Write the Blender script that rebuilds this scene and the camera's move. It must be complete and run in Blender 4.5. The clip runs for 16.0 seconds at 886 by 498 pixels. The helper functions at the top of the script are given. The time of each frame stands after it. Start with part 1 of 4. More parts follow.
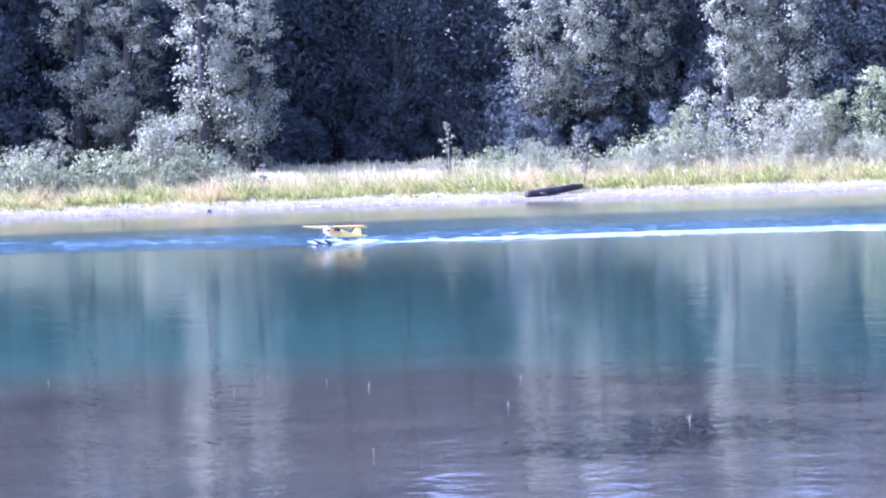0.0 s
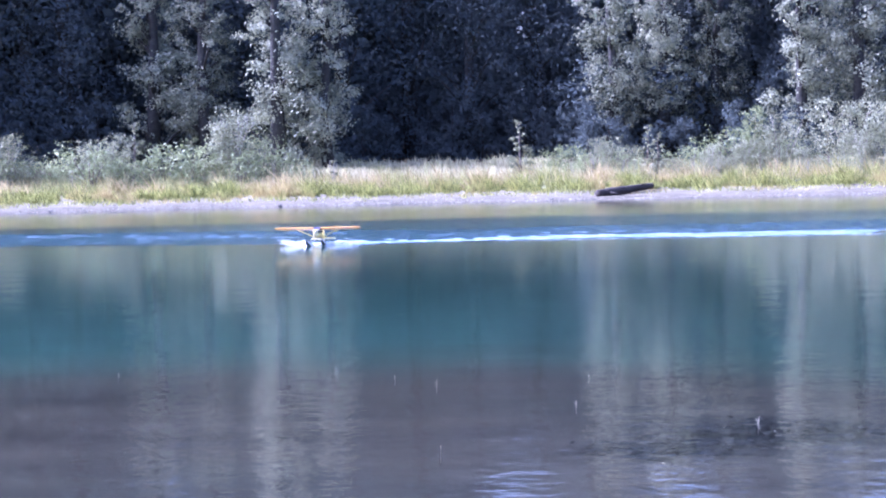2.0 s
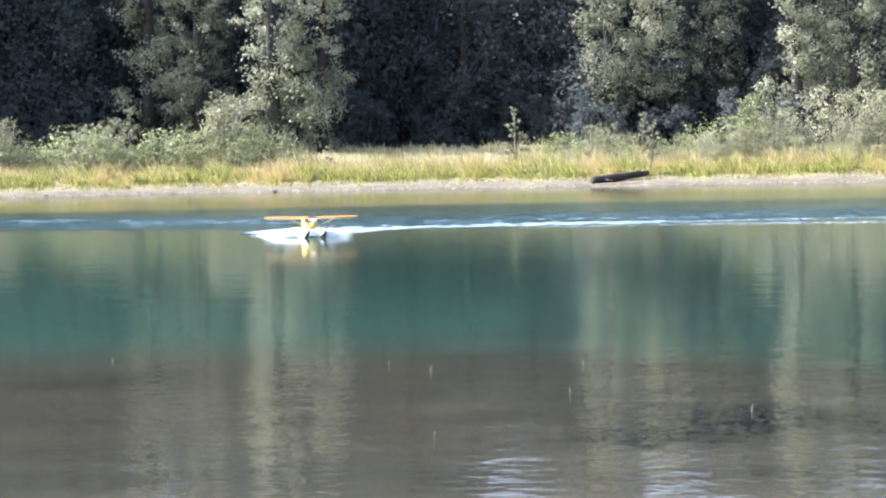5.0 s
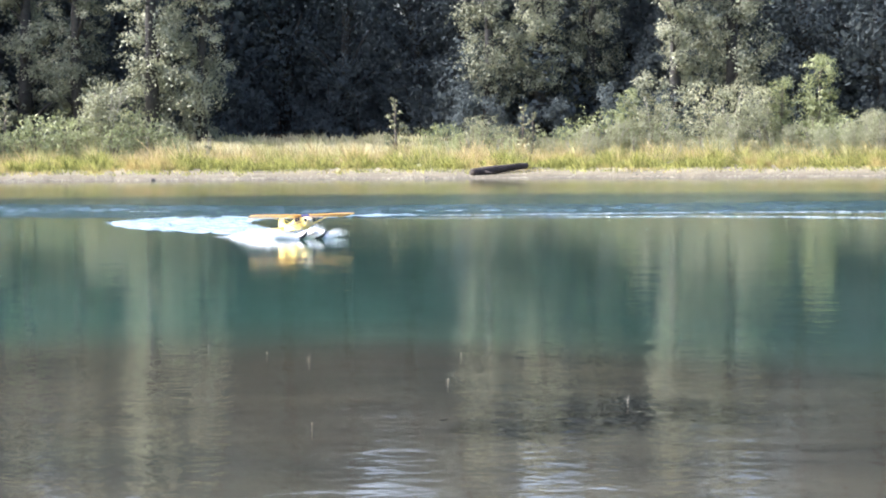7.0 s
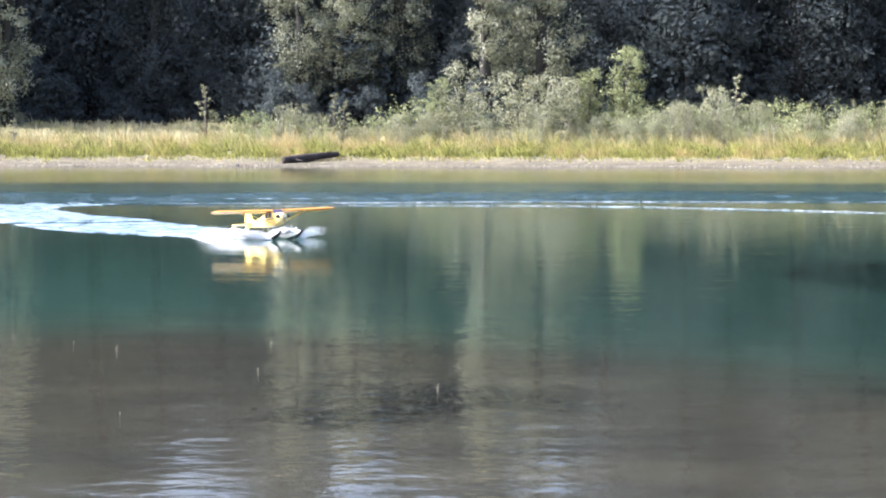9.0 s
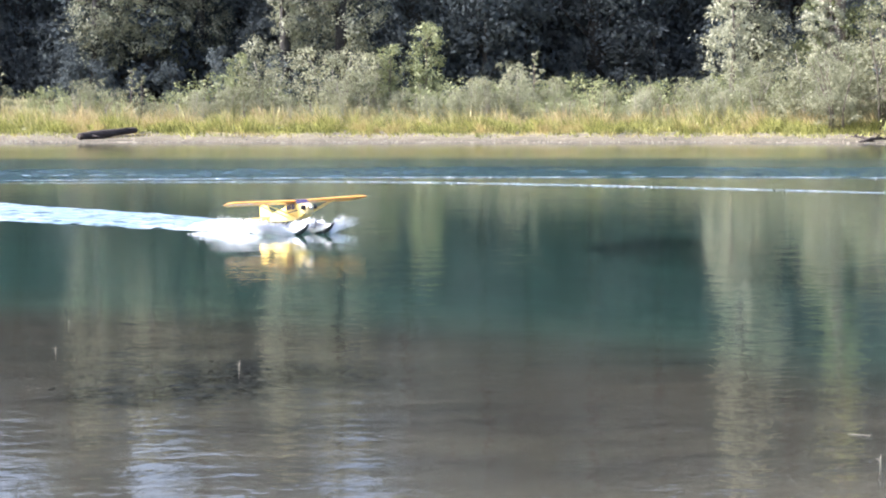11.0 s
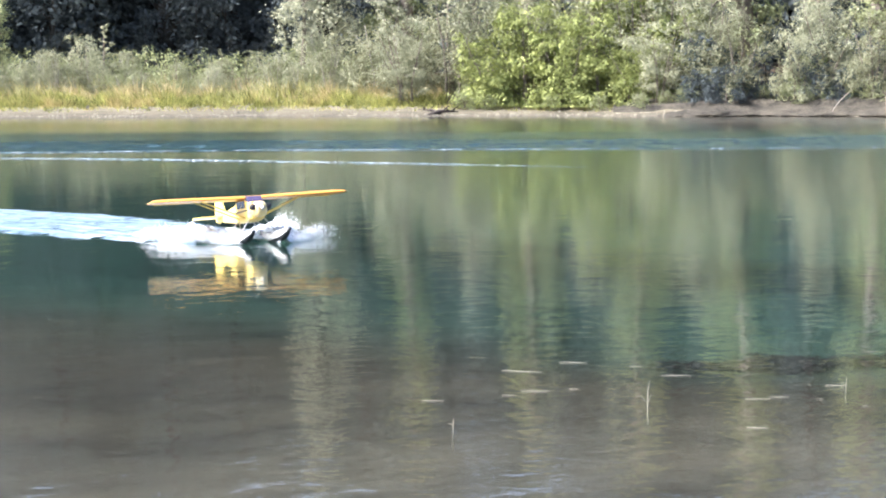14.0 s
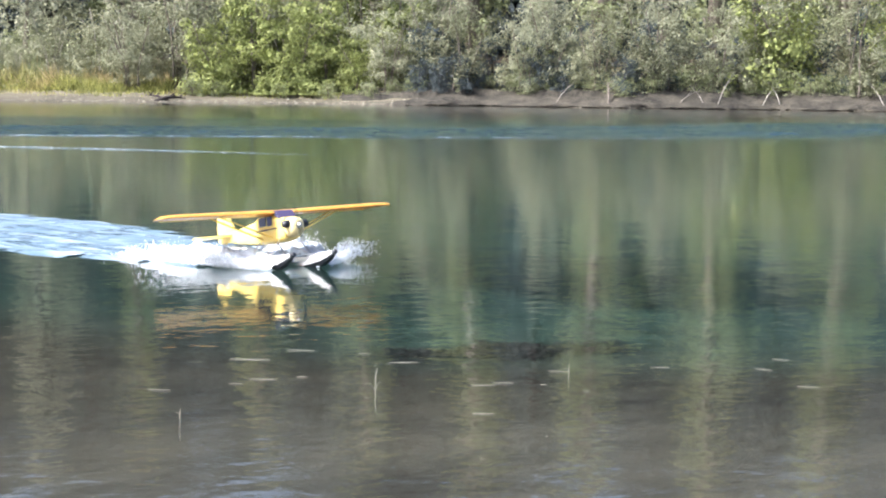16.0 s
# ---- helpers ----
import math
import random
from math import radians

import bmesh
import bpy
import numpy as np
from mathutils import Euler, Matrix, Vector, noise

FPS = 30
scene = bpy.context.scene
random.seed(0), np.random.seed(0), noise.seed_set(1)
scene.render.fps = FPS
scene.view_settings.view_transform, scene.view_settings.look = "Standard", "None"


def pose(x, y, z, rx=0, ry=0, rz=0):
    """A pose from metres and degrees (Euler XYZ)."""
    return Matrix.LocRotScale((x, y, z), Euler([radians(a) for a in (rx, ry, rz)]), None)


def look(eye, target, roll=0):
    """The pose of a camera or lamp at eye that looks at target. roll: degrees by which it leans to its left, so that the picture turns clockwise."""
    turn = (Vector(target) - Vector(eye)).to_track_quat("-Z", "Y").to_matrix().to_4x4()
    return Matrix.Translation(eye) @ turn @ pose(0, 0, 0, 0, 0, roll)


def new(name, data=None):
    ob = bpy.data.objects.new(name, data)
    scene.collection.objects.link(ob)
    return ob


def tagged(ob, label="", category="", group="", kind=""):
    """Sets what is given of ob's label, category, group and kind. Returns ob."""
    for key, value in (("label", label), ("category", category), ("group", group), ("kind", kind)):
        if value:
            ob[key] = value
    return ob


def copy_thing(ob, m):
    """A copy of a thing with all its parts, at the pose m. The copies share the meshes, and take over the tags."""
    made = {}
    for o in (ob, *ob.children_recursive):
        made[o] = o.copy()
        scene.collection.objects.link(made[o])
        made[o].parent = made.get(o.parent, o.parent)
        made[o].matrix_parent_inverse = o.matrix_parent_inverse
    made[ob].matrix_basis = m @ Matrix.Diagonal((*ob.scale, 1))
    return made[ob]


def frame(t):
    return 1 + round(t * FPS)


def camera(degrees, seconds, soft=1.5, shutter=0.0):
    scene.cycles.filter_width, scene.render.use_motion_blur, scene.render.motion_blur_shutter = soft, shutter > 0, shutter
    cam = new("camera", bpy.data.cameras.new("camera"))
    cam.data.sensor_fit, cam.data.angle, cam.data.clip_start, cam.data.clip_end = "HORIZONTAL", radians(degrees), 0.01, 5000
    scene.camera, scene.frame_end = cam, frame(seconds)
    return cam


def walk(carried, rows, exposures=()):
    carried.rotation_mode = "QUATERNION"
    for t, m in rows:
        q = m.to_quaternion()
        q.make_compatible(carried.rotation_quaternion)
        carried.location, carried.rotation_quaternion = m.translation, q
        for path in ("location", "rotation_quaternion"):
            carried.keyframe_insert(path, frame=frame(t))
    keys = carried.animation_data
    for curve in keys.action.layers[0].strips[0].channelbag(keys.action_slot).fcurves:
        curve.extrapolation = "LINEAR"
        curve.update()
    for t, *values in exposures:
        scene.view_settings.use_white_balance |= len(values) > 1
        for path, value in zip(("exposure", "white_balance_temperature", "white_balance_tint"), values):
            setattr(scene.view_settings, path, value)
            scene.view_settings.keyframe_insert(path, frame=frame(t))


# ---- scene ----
# ---------------------------------------------------------------- camera
EYE = 1.35
cam = camera(26.0, 16.0, soft=2.0)
TURNS = [
    (0.0, 0.0, -1.99, -2.0), (0.5, 0.66, -1.94, -1.7), (1.0, 1.22, -1.86, -1.58), (1.5, 1.69, -1.89, -1.45),
    (2.0, 2.08, -2.0, -1.32), (2.5, 2.3, -2.06, -1.19), (3.0, 2.4, -2.17, -1.03), (3.5, 2.30, -2.29, -0.95),
    (3.7, 2.36, -2.34, -0.94), (5.8, 1.02, -2.5, -0.9), (6.0, 0.69, -2.59, -0.81), (6.5, -0.3, -2.72, -0.6),
    (7.0, -1.67, -2.73, -0.36), (7.5, -3.28, -2.71, -0.25), (8.0, -4.76, -2.86, -0.05), (10.3, -10.93, -3.44, -0.03),
    (10.5, -11.6, -3.54, -0.02), (11.0, -13.27, -3.8, 0.05), (11.5, -15.17, -3.96, 0.05), (12.0, -17.4, -3.95, -0.05),
    (12.5, -19.85, -3.86, -0.2), (13.0, -22.18, -3.96, -0.25), (13.5, -24.25, -4.28, -0.17), (14.0, -25.94, -4.59, -0.08),
    (14.5, -27.48, -4.68, 0.1), (15.0, -29.15, -4.64, 0.22), (15.5, -31.25, -4.68, 0.45), (16.0, -34.07, -4.91, 0.7),
]


def aim(yaw, pitch):
    a, e = radians(yaw), radians(pitch)
    return (-10 * math.sin(a) * math.cos(e), 10 * math.cos(a) * math.cos(e), EYE + 10 * math.sin(e))


walk(cam, [(t, look((0, 0, EYE), aim(yaw, pitch), roll)) for t, yaw, pitch, roll in TURNS],
     exposures=[(0.0, 2.2, 4450, 42), (1.5, 1.82, 4580, 40), (2.5, 1.82, 4450, 42), (3.2, 1.98, 4950, 31), (3.7, 1.95, 5250, 22), (6.0, 1.75, 5700, 15), (8.0, 1.7, 5650, 16), (11.0, 1.55, 5650, 18), (12.5, 1.62, 5780, 17), (14.5, 1.5, 5650, 14), (16.0, 1.16, 5650, 14)])

# ---------------------------------------------------------------- world and sun
SUN_AZ, SUN_EL = 81.0, 42.0          # degrees to the left of straight ahead, and up
world = bpy.data.worlds.new("sky")
scene.world = world
world.use_nodes = True
wn = world.node_tree.nodes
sky = wn.new("ShaderNodeTexSky")
sky.sky_type, sky.sun_disc = "NISHITA", False
sky.sun_elevation, sky.sun_rotation = radians(SUN_EL), radians(-SUN_AZ)
sky.air_density, sky.dust_density = 1.0, 7.0
wn["Background"].inputs["Strength"].default_value = 0.15
world.node_tree.links.new(sky.outputs["Color"], wn["Background"].inputs["Color"])
sun_data = bpy.data.lights.new("sun", "SUN")
sun_data.energy, sun_data.angle, sun_data.color = 4.5, radians(0.5), (1.0, 0.93, 0.82)
sun = new("sun", sun_data)
sa, se = radians(SUN_AZ), radians(SUN_EL)
sun.matrix_world = look((-60 * math.sin(sa) * math.cos(se), 60 * math.cos(sa) * math.cos(se), 60 * math.sin(se)), (0, 0, 0))


# ---------------------------------------------------------------- materials
def material(name, color, rough=0.6, spec=0.4, metal=0.0):
    m = bpy.data.materials.new(name)
    m.use_nodes = True
    b = m.node_tree.nodes["Principled BSDF"]
    b.inputs["Base Color"].default_value = (*color, 1)
    b.inputs["Roughness"].default_value = rough
    b.inputs["Specular IOR Level"].default_value = spec
    b.inputs["Metallic"].default_value = metal
    return m, m.node_tree.nodes, m.node_tree.links, b


def noise_node(n, l, scale, detail=4.0, stretch=None, rough=0.55):
    tex = n.new("ShaderNodeTexNoise")
    tex.inputs["Scale"].default_value, tex.inputs["Detail"].default_value = scale, detail
    tex.inputs["Roughness"].default_value = rough
    co = n.new("ShaderNodeTexCoord")
    mp = n.new("ShaderNodeMapping")
    mp.inputs["Scale"].default_value = stretch or (1, 1, 1)
    l.new(co.outputs["Object"], mp.inputs["Vector"])
    l.new(mp.outputs["Vector"], tex.inputs["Vector"])
    return tex


def ramp_node(n, l, fac, stops):
    r = n.new("ShaderNodeValToRGB")
    el = r.color_ramp.elements
    while len(el) < len(stops):
        el.new(0.5)
    for e, (p, c) in zip(el, stops):
        e.position, e.color = p, (*c, 1)
    l.new(fac, r.inputs["Fac"])
    return r


def leaf_material(name, dark, light, gloss=0.55, glow=0.35, spec=0.3):
    """Leaves: colour by leaf and by tree, some light coming through."""
    m, n, l, b = material(name, light, gloss, spec)
    geo, obj = n.new("ShaderNodeNewGeometry"), n.new("ShaderNodeObjectInfo")
    mix = n.new("ShaderNodeMath")
    mix.operation = "MULTIPLY_ADD"
    l.new(obj.outputs["Random"], mix.inputs[0])
    mix.inputs[1].default_value = 0.35
    sc = n.new("ShaderNodeMath")
    sc.operation = "MULTIPLY"
    l.new(geo.outputs["Random Per Island"], sc.inputs[0])
    sc.inputs[1].default_value = 0.65
    l.new(sc.outputs[0], mix.inputs[2])
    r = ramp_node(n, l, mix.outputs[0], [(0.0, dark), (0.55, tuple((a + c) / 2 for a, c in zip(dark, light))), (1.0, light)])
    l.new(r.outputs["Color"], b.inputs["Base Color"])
    tr = n.new("ShaderNodeBsdfTranslucent")
    l.new(r.outputs["Color"], tr.inputs["Color"])
    ms = n.new("ShaderNodeMixShader")
    ms.inputs["Fac"].default_value = glow
    l.new(b.outputs[0], ms.inputs[1])
    l.new(tr.outputs[0], ms.inputs[2])
    l.new(ms.outputs[0], n["Material Output"].inputs["Surface"])
    return m


def varied(name, c1, c2, scale, rough=0.7, bump=0.0, fine=30.0, spec=0.3, stretch=None):
    m, n, l, b = material(name, c1, rough, spec)
    t1, t2 = noise_node(n, l, scale, 5, stretch), noise_node(n, l, fine, 4, stretch)
    add = n.new("ShaderNodeMath")
    add.operation = "MULTIPLY_ADD"
    l.new(t1.outputs["Fac"], add.inputs[0])
    add.inputs[1].default_value = 0.65
    half = n.new("ShaderNodeMath")
    half.operation = "MULTIPLY"
    l.new(t2.outputs["Fac"], half.inputs[0])
    half.inputs[1].default_value = 0.35
    l.new(half.outputs[0], add.inputs[2])
    r = ramp_node(n, l, add.outputs[0], [(0.35, c1), (0.65, c2)])
    l.new(r.outputs["Color"], b.inputs["Base Color"])
    if bump:
        bp = n.new("ShaderNodeBump")
        bp.inputs["Strength"].default_value, bp.inputs["Distance"].default_value = 1.0, bump
        l.new(t2.outputs["Fac"], bp.inputs["Height"])
        l.new(bp.outputs["Normal"], b.inputs["Normal"])
    return m


def math_node(n, l, op, a, b, c=None):
    """A math node; a, b and c are sockets or numbers."""
    m = n.new("ShaderNodeMath")
    m.operation = op
    for k, v in enumerate((a, b, c)):
        if v is None:
            continue
        if isinstance(v, (int, float)):
            m.inputs[k].default_value = v
        else:
            l.new(v, m.inputs[k])
    return m.outputs[0]


def curve_of(n, l, value, points):
    """Piecewise straight curve through (value, result) points, all results within 0 to 1."""
    lo, hi = points[0][0], points[-1][0]
    mr = n.new("ShaderNodeMapRange")
    mr.inputs["From Min"].default_value, mr.inputs["From Max"].default_value = lo, hi
    l.new(value, mr.inputs["Value"])
    return ramp_node(n, l, mr.outputs["Result"], [((p - lo) / (hi - lo), (q, q, q)) for p, q in points]).outputs["Color"]


def water_material(name):
    """Clear lake water: glassy by the shore, breeze-ruffled further out, calm again under the far bank."""
    m, n, l, b = material(name, (0.86, 0.96, 0.94), 0.05, 0.5)
    b.inputs["Transmission Weight"].default_value = 1.0
    b.inputs["IOR"].default_value = 1.333
    geo, dist = n.new("ShaderNodeNewGeometry"), n.new("ShaderNodeVectorMath")
    dist.operation = "LENGTH"
    l.new(geo.outputs["Position"], dist.inputs[0])
    drift = noise_node(n, l, 0.05, 2, (0.5, 1.0, 1.0))
    out = math_node(n, l, "MULTIPLY_ADD", drift.outputs["Fac"], 16.0, dist.outputs["Value"])
    breeze = curve_of(n, l, out, [(14.0, 0.03), (24.0, 0.07), (36.0, 0.16), (52.0, 0.22), (60.0, 0.42), (74.0, 0.42), (82.0, 0.22), (130.0, 0.18)])
    l.new(math_node(n, l, "MULTIPLY", breeze, 0.42), b.inputs["Roughness"])
    big = noise_node(n, l, 0.8, 2, (0.7, 1.5, 1.0))
    small = noise_node(n, l, 4.2, 2.0, (0.9, 1.0, 1.0))
    fine = noise_node(n, l, 9.5, 2.0, (0.8, 1.0, 1.0))
    patch = noise_node(n, l, 0.16, 3, (0.4, 1.0, 1.0))
    puffs = ramp_node(n, l, patch.outputs["Fac"], [(0.34, (0.5, 0.5, 0.5)), (0.66, (1.0, 1.0, 1.0))]).outputs["Color"]
    ripple = math_node(n, l, "MULTIPLY_ADD", fine.outputs["Fac"], 0.4, small.outputs["Fac"])
    near = math_node(n, l, "MULTIPLY", curve_of(n, l, dist.outputs["Value"], [(6.0, 1.0), (15.0, 1.0), (23.0, 0.55), (130.0, 0.4)]), 0.85)
    lively = math_node(n, l, "MULTIPLY", ripple, math_node(n, l, "MULTIPLY", puffs, near))
    bp = n.new("ShaderNodeBump")
    bp.inputs["Strength"].default_value, bp.inputs["Distance"].default_value = 1.0, 0.0052
    l.new(math_node(n, l, "ADD", big.outputs["Fac"], lively), bp.inputs["Height"])
    l.new(bp.outputs["Normal"], b.inputs["Normal"])
    return m


def ruffled_material(name):
    """The steep little waves of an old wake, dark water that mirrors the sky."""
    m, n, l, b = material(name, (0.02, 0.045, 0.045), 0.14, 0.5)
    b.inputs["IOR"].default_value = 1.333
    t = noise_node(n, l, 5.0, 3, (1.0, 0.6, 1.0), 0.6)
    bp = n.new("ShaderNodeBump")
    bp.inputs["Distance"].default_value = 0.05
    l.new(t.outputs["Fac"], bp.inputs["Height"])
    l.new(bp.outputs["Normal"], b.inputs["Normal"])
    return m


def foam_material(name, cover, scale, thin=(0.7, 0.77, 0.82), thick=(0.88, 0.91, 0.93)):
    """White broken foam with water showing between the flecks."""
    m, n, l, b = material(name, (0.86, 0.9, 0.93), 0.45, 0.5)
    t = noise_node(n, l, scale, 6, (0.45, 1.0, 1.0), 0.68)
    info, far = n.new("ShaderNodeObjectInfo"), n.new("ShaderNodeCombineXYZ")
    mul = n.new("ShaderNodeMath")
    mul.operation = "MULTIPLY"
    mul.inputs[1].default_value = 40.0
    l.new(info.outputs["Random"], mul.inputs[0])
    l.new(mul.outputs[0], far.inputs["X"])
    l.new(far.outputs[0], n["Mapping"].inputs["Location"])
    r = ramp_node(n, l, t.outputs["Fac"], [(cover - 0.07, (0, 0, 0)), (cover + 0.07, (1, 1, 1))])
    streak = noise_node(n, l, scale * 1.7, 5, (0.16, 1.0, 1.0), 0.6)
    tone = ramp_node(n, l, streak.outputs["Fac"], [(0.48, thin), (0.76, thick)])
    l.new(tone.outputs["Color"], b.inputs["Base Color"])
    clear = n.new("ShaderNodeBsdfTransparent")
    ms = n.new("ShaderNodeMixShader")
    l.new(r.outputs["Color"], ms.inputs["Fac"])
    l.new(clear.outputs[0], ms.inputs[1])
    l.new(b.outputs[0], ms.inputs[2])
    bp = n.new("ShaderNodeBump")
    bp.inputs["Distance"].default_value = 0.03
    l.new(t.outputs["Fac"], bp.inputs["Height"])
    l.new(bp.outputs["Normal"], b.inputs["Normal"])
    l.new(ms.outputs[0], n["Material Output"].inputs["Surface"])
    return m


M_WATER = water_material("lake_water")
M_CHOP = ruffled_material("ruffled_water")
M_FOAM = foam_material("foam", 0.40, 6.0, (0.5, 0.56, 0.6), (0.84, 0.87, 0.89))
M_WAKE = foam_material("wake_foam", 0.43, 3.0, (0.12, 0.19, 0.24), (0.55, 0.62, 0.68))
M_WAKE_OLD = foam_material("old_wake_foam", 0.47, 3.0, (0.13, 0.2, 0.25), (0.55, 0.61, 0.66))
M_FOAM_OLD = foam_material("thin_foam", 0.45, 13.0, (0.12, 0.18, 0.22), (0.7, 0.75, 0.79))
M_SPRAY = material("spray_white", (0.92, 0.95, 0.97), 0.35, 0.5)[0]
M_BARK = varied("bark", (0.09, 0.075, 0.06), (0.22, 0.19, 0.16), 3.0, 0.85, 0.02, 18)
M_PALE_BARK = varied("pale_bark", (0.2, 0.18, 0.15), (0.42, 0.39, 0.34), 3.0, 0.85, 0.02, 18)
# Bark copy darkened so that trunks look shaded.
M_SHADE_BARK = varied("shade_painted_bark", (0.03, 0.03, 0.028), (0.07, 0.066, 0.06), 3.0, 0.9, 0.02, 18)
M_LOG = varied("wet_log", (0.028, 0.024, 0.022), (0.075, 0.062, 0.055), 2.0, 0.8, 0.03, 12, 0.2, (0.3, 2, 2))
M_ROCK = varied("rock", (0.06, 0.055, 0.05), (0.16, 0.15, 0.14), 4.0, 0.85, 0.02, 20)
M_POPLAR = leaf_material("poplar_leaf", (0.13, 0.145, 0.1), (0.47, 0.48, 0.34), 0.5, 0.34)
# Dark bluish tones put the wood's shade into the leaf colour itself.
M_SHADE_LEAF = leaf_material("shade_painted_leaf", (0.092, 0.112, 0.118), (0.122, 0.142, 0.142), 1.0, 0.45, 0.0)
M_WILLOW = leaf_material("willow_leaf", (0.12, 0.128, 0.065), (0.44, 0.45, 0.3), 0.55, 0.34)
M_BRIGHT = leaf_material("vine_leaf", (0.075, 0.1, 0.035), (0.4, 0.44, 0.15), 0.6, 0.33, 0.2)
M_SHRUB = leaf_material("shrub_leaf", (0.14, 0.165, 0.08), (0.4, 0.43, 0.225), 0.55)


def grass_material(name, dark, light, ripe, share):
    """Grass blades: green or ripe by drifts along the bank, uneven from blade to blade."""
    m, n, l, b = material(name, light, 0.6, 0.3)
    geo = n.new("ShaderNodeNewGeometry")
    drift = noise_node(n, l, 0.22, 4, (1.0, 1.6, 0.0), 0.65)
    fresh = ramp_node(n, l, geo.outputs["Random Per Island"], [(0.0, dark), (1.0, light)])
    dry = ramp_node(n, l, geo.outputs["Random Per Island"], [(0.0, tuple(0.55 * c for c in ripe)), (1.0, ripe)])
    pick = ramp_node(n, l, drift.outputs["Fac"], [(share - 0.06, (1, 1, 1)), (share + 0.08, (0, 0, 0))])
    mixc = n.new("ShaderNodeMix")
    mixc.data_type = "RGBA"
    l.new(pick.outputs["Color"], mixc.inputs["Factor"])
    l.new(fresh.outputs["Color"], mixc.inputs["A"])
    l.new(dry.outputs["Color"], mixc.inputs["B"])
    l.new(mixc.outputs["Result"], b.inputs["Base Color"])
    tr, ms = n.new("ShaderNodeBsdfTranslucent"), n.new("ShaderNodeMixShader")
    l.new(mixc.outputs["Result"], tr.inputs["Color"])
    ms.inputs["Fac"].default_value = 0.42
    l.new(b.outputs[0], ms.inputs[1])
    l.new(tr.outputs[0], ms.inputs[2])
    l.new(ms.outputs[0], n["Material Output"].inputs["Surface"])
    return m


M_GRASS = grass_material("shore_grass", (0.07, 0.085, 0.022), (0.5, 0.5, 0.15), (0.56, 0.46, 0.2), 0.42)
M_TAN = grass_material("tan_grass", (0.14, 0.14, 0.06), (0.5, 0.49, 0.2), (0.62, 0.5, 0.27), 0.49)
M_STRAW = grass_material("straw_grass", (0.3, 0.31, 0.12), (0.62, 0.6, 0.34), (0.68, 0.63, 0.4), 0.55)


# ---------------------------------------------------------------- mesh helpers
def mesh_of(name, verts, faces, mat, smooth=False):
    me = bpy.data.meshes.new(name)
    me.from_pydata(verts, [], faces)
    me.materials.append(mat)
    if smooth:
        me.polygons.foreach_set("use_smooth", [True] * len(me.polygons))
    me.update()
    return me


def quads_mesh(name, corners, mat):
    """A mesh of loose quads; corners is an array (n, 4, 3)."""
    n = len(corners)
    me = bpy.data.meshes.new(name)
    me.vertices.add(4 * n)
    me.vertices.foreach_set("co", corners.reshape(-1).astype(np.float32))
    me.loops.add(4 * n)
    me.loops.foreach_set("vertex_index", np.arange(4 * n, dtype=np.int32))
    me.polygons.add(n)
    me.polygons.foreach_set("loop_start", np.arange(0, 4 * n, 4, dtype=np.int32))
    me.polygons.foreach_set("loop_total", np.full(n, 4, dtype=np.int32))
    me.materials.append(mat)
    me.update(calc_edges=True)
    return me


def part(name, data, parent, label="", m=None):
    """Links a mesh as one part under a thing or under a part."""
    ob = new(name, data)
    ob.parent = parent
    if m is not None:
        ob.matrix_basis = m
    return tagged(ob, label)


def bm_mesh(name, bm, mat, smooth=False):
    me = bpy.data.meshes.new(name)
    bm.normal_update()
    bm.to_mesh(me)
    bm.free()
    me.materials.append(mat)
    if smooth:
        me.polygons.foreach_set("use_smooth", [True] * len(me.polygons))
    return me


def tube(verts, faces, path, radii, sides=7):
    """Adds a tapered tube along a path of points to the lists."""
    path = [Vector(p) for p in path]
    start = len(verts)
    for i, p in enumerate(path):
        d = (path[min(i + 1, len(path) - 1)] - path[max(i - 1, 0)]).normalized()
        a = d.cross(Vector((0.31, 0.86, 0.4))).normalized()
        c = d.cross(a)
        for k in range(sides):
            w = 2 * math.pi * k / sides
            verts.append(tuple(p + radii[i] * (math.cos(w) * a + math.sin(w) * c)))
    for i in range(len(path) - 1):
        for k in range(sides):
            a, b = start + i * sides + k, start + i * sides + (k + 1) % sides
            faces.append((a, b, b + sides, a + sides))
    faces.append(tuple(range(start, start + sides))[::-1])
    faces.append(tuple(range(len(verts) - sides, len(verts))))


def loft(sections, closed=True):
    """Skins rings of equal count; caps both ends."""
    verts, faces, n = [], [], len(sections[0])
    for s in sections:
        verts += [tuple(v) for v in s]
    for i in range(len(sections) - 1):
        for k in range(n):
            a, b = i * n + k, i * n + (k + 1) % n
            faces.append((a, b, b + n, a + n))
    faces.append(tuple(range(n))[::-1])
    faces.append(tuple(range(len(verts) - n, len(verts))))
    return verts, faces


def leaf_quads(rng, centres, normals, size, spread=0.8, aspect=0.6):
    """Small leaf blades at the centres, leaning about the normals."""
    n = len(centres)
    nr = normals + spread * rng.normal(size=(n, 3))
    nr /= np.linalg.norm(nr, axis=1)[:, None] + 1e-9
    a = np.cross(nr, rng.normal(size=(n, 3)))
    a /= np.linalg.norm(a, axis=1)[:, None] + 1e-9
    b = np.cross(nr, a)
    s = size * rng.uniform(0.55, 1.35, n)[:, None]
    a, b = a * s * 0.5, b * s * 0.5 * aspect
    return np.stack([centres - a, centres - 0.15 * a - b, centres + a, centres - 0.15 * a + b], axis=1)


# ---------------------------------------------------------------- the lie of the land
def shore(az):
    """Distance of the far waterline from the camera's foot, az in degrees to the left."""
    return 121.0 + 1.6 * math.sin(az * 0.21 + 0.4) + 0.7 * math.sin(az * 0.83) + 0.25 * math.sin(az * 2.3 + 1)


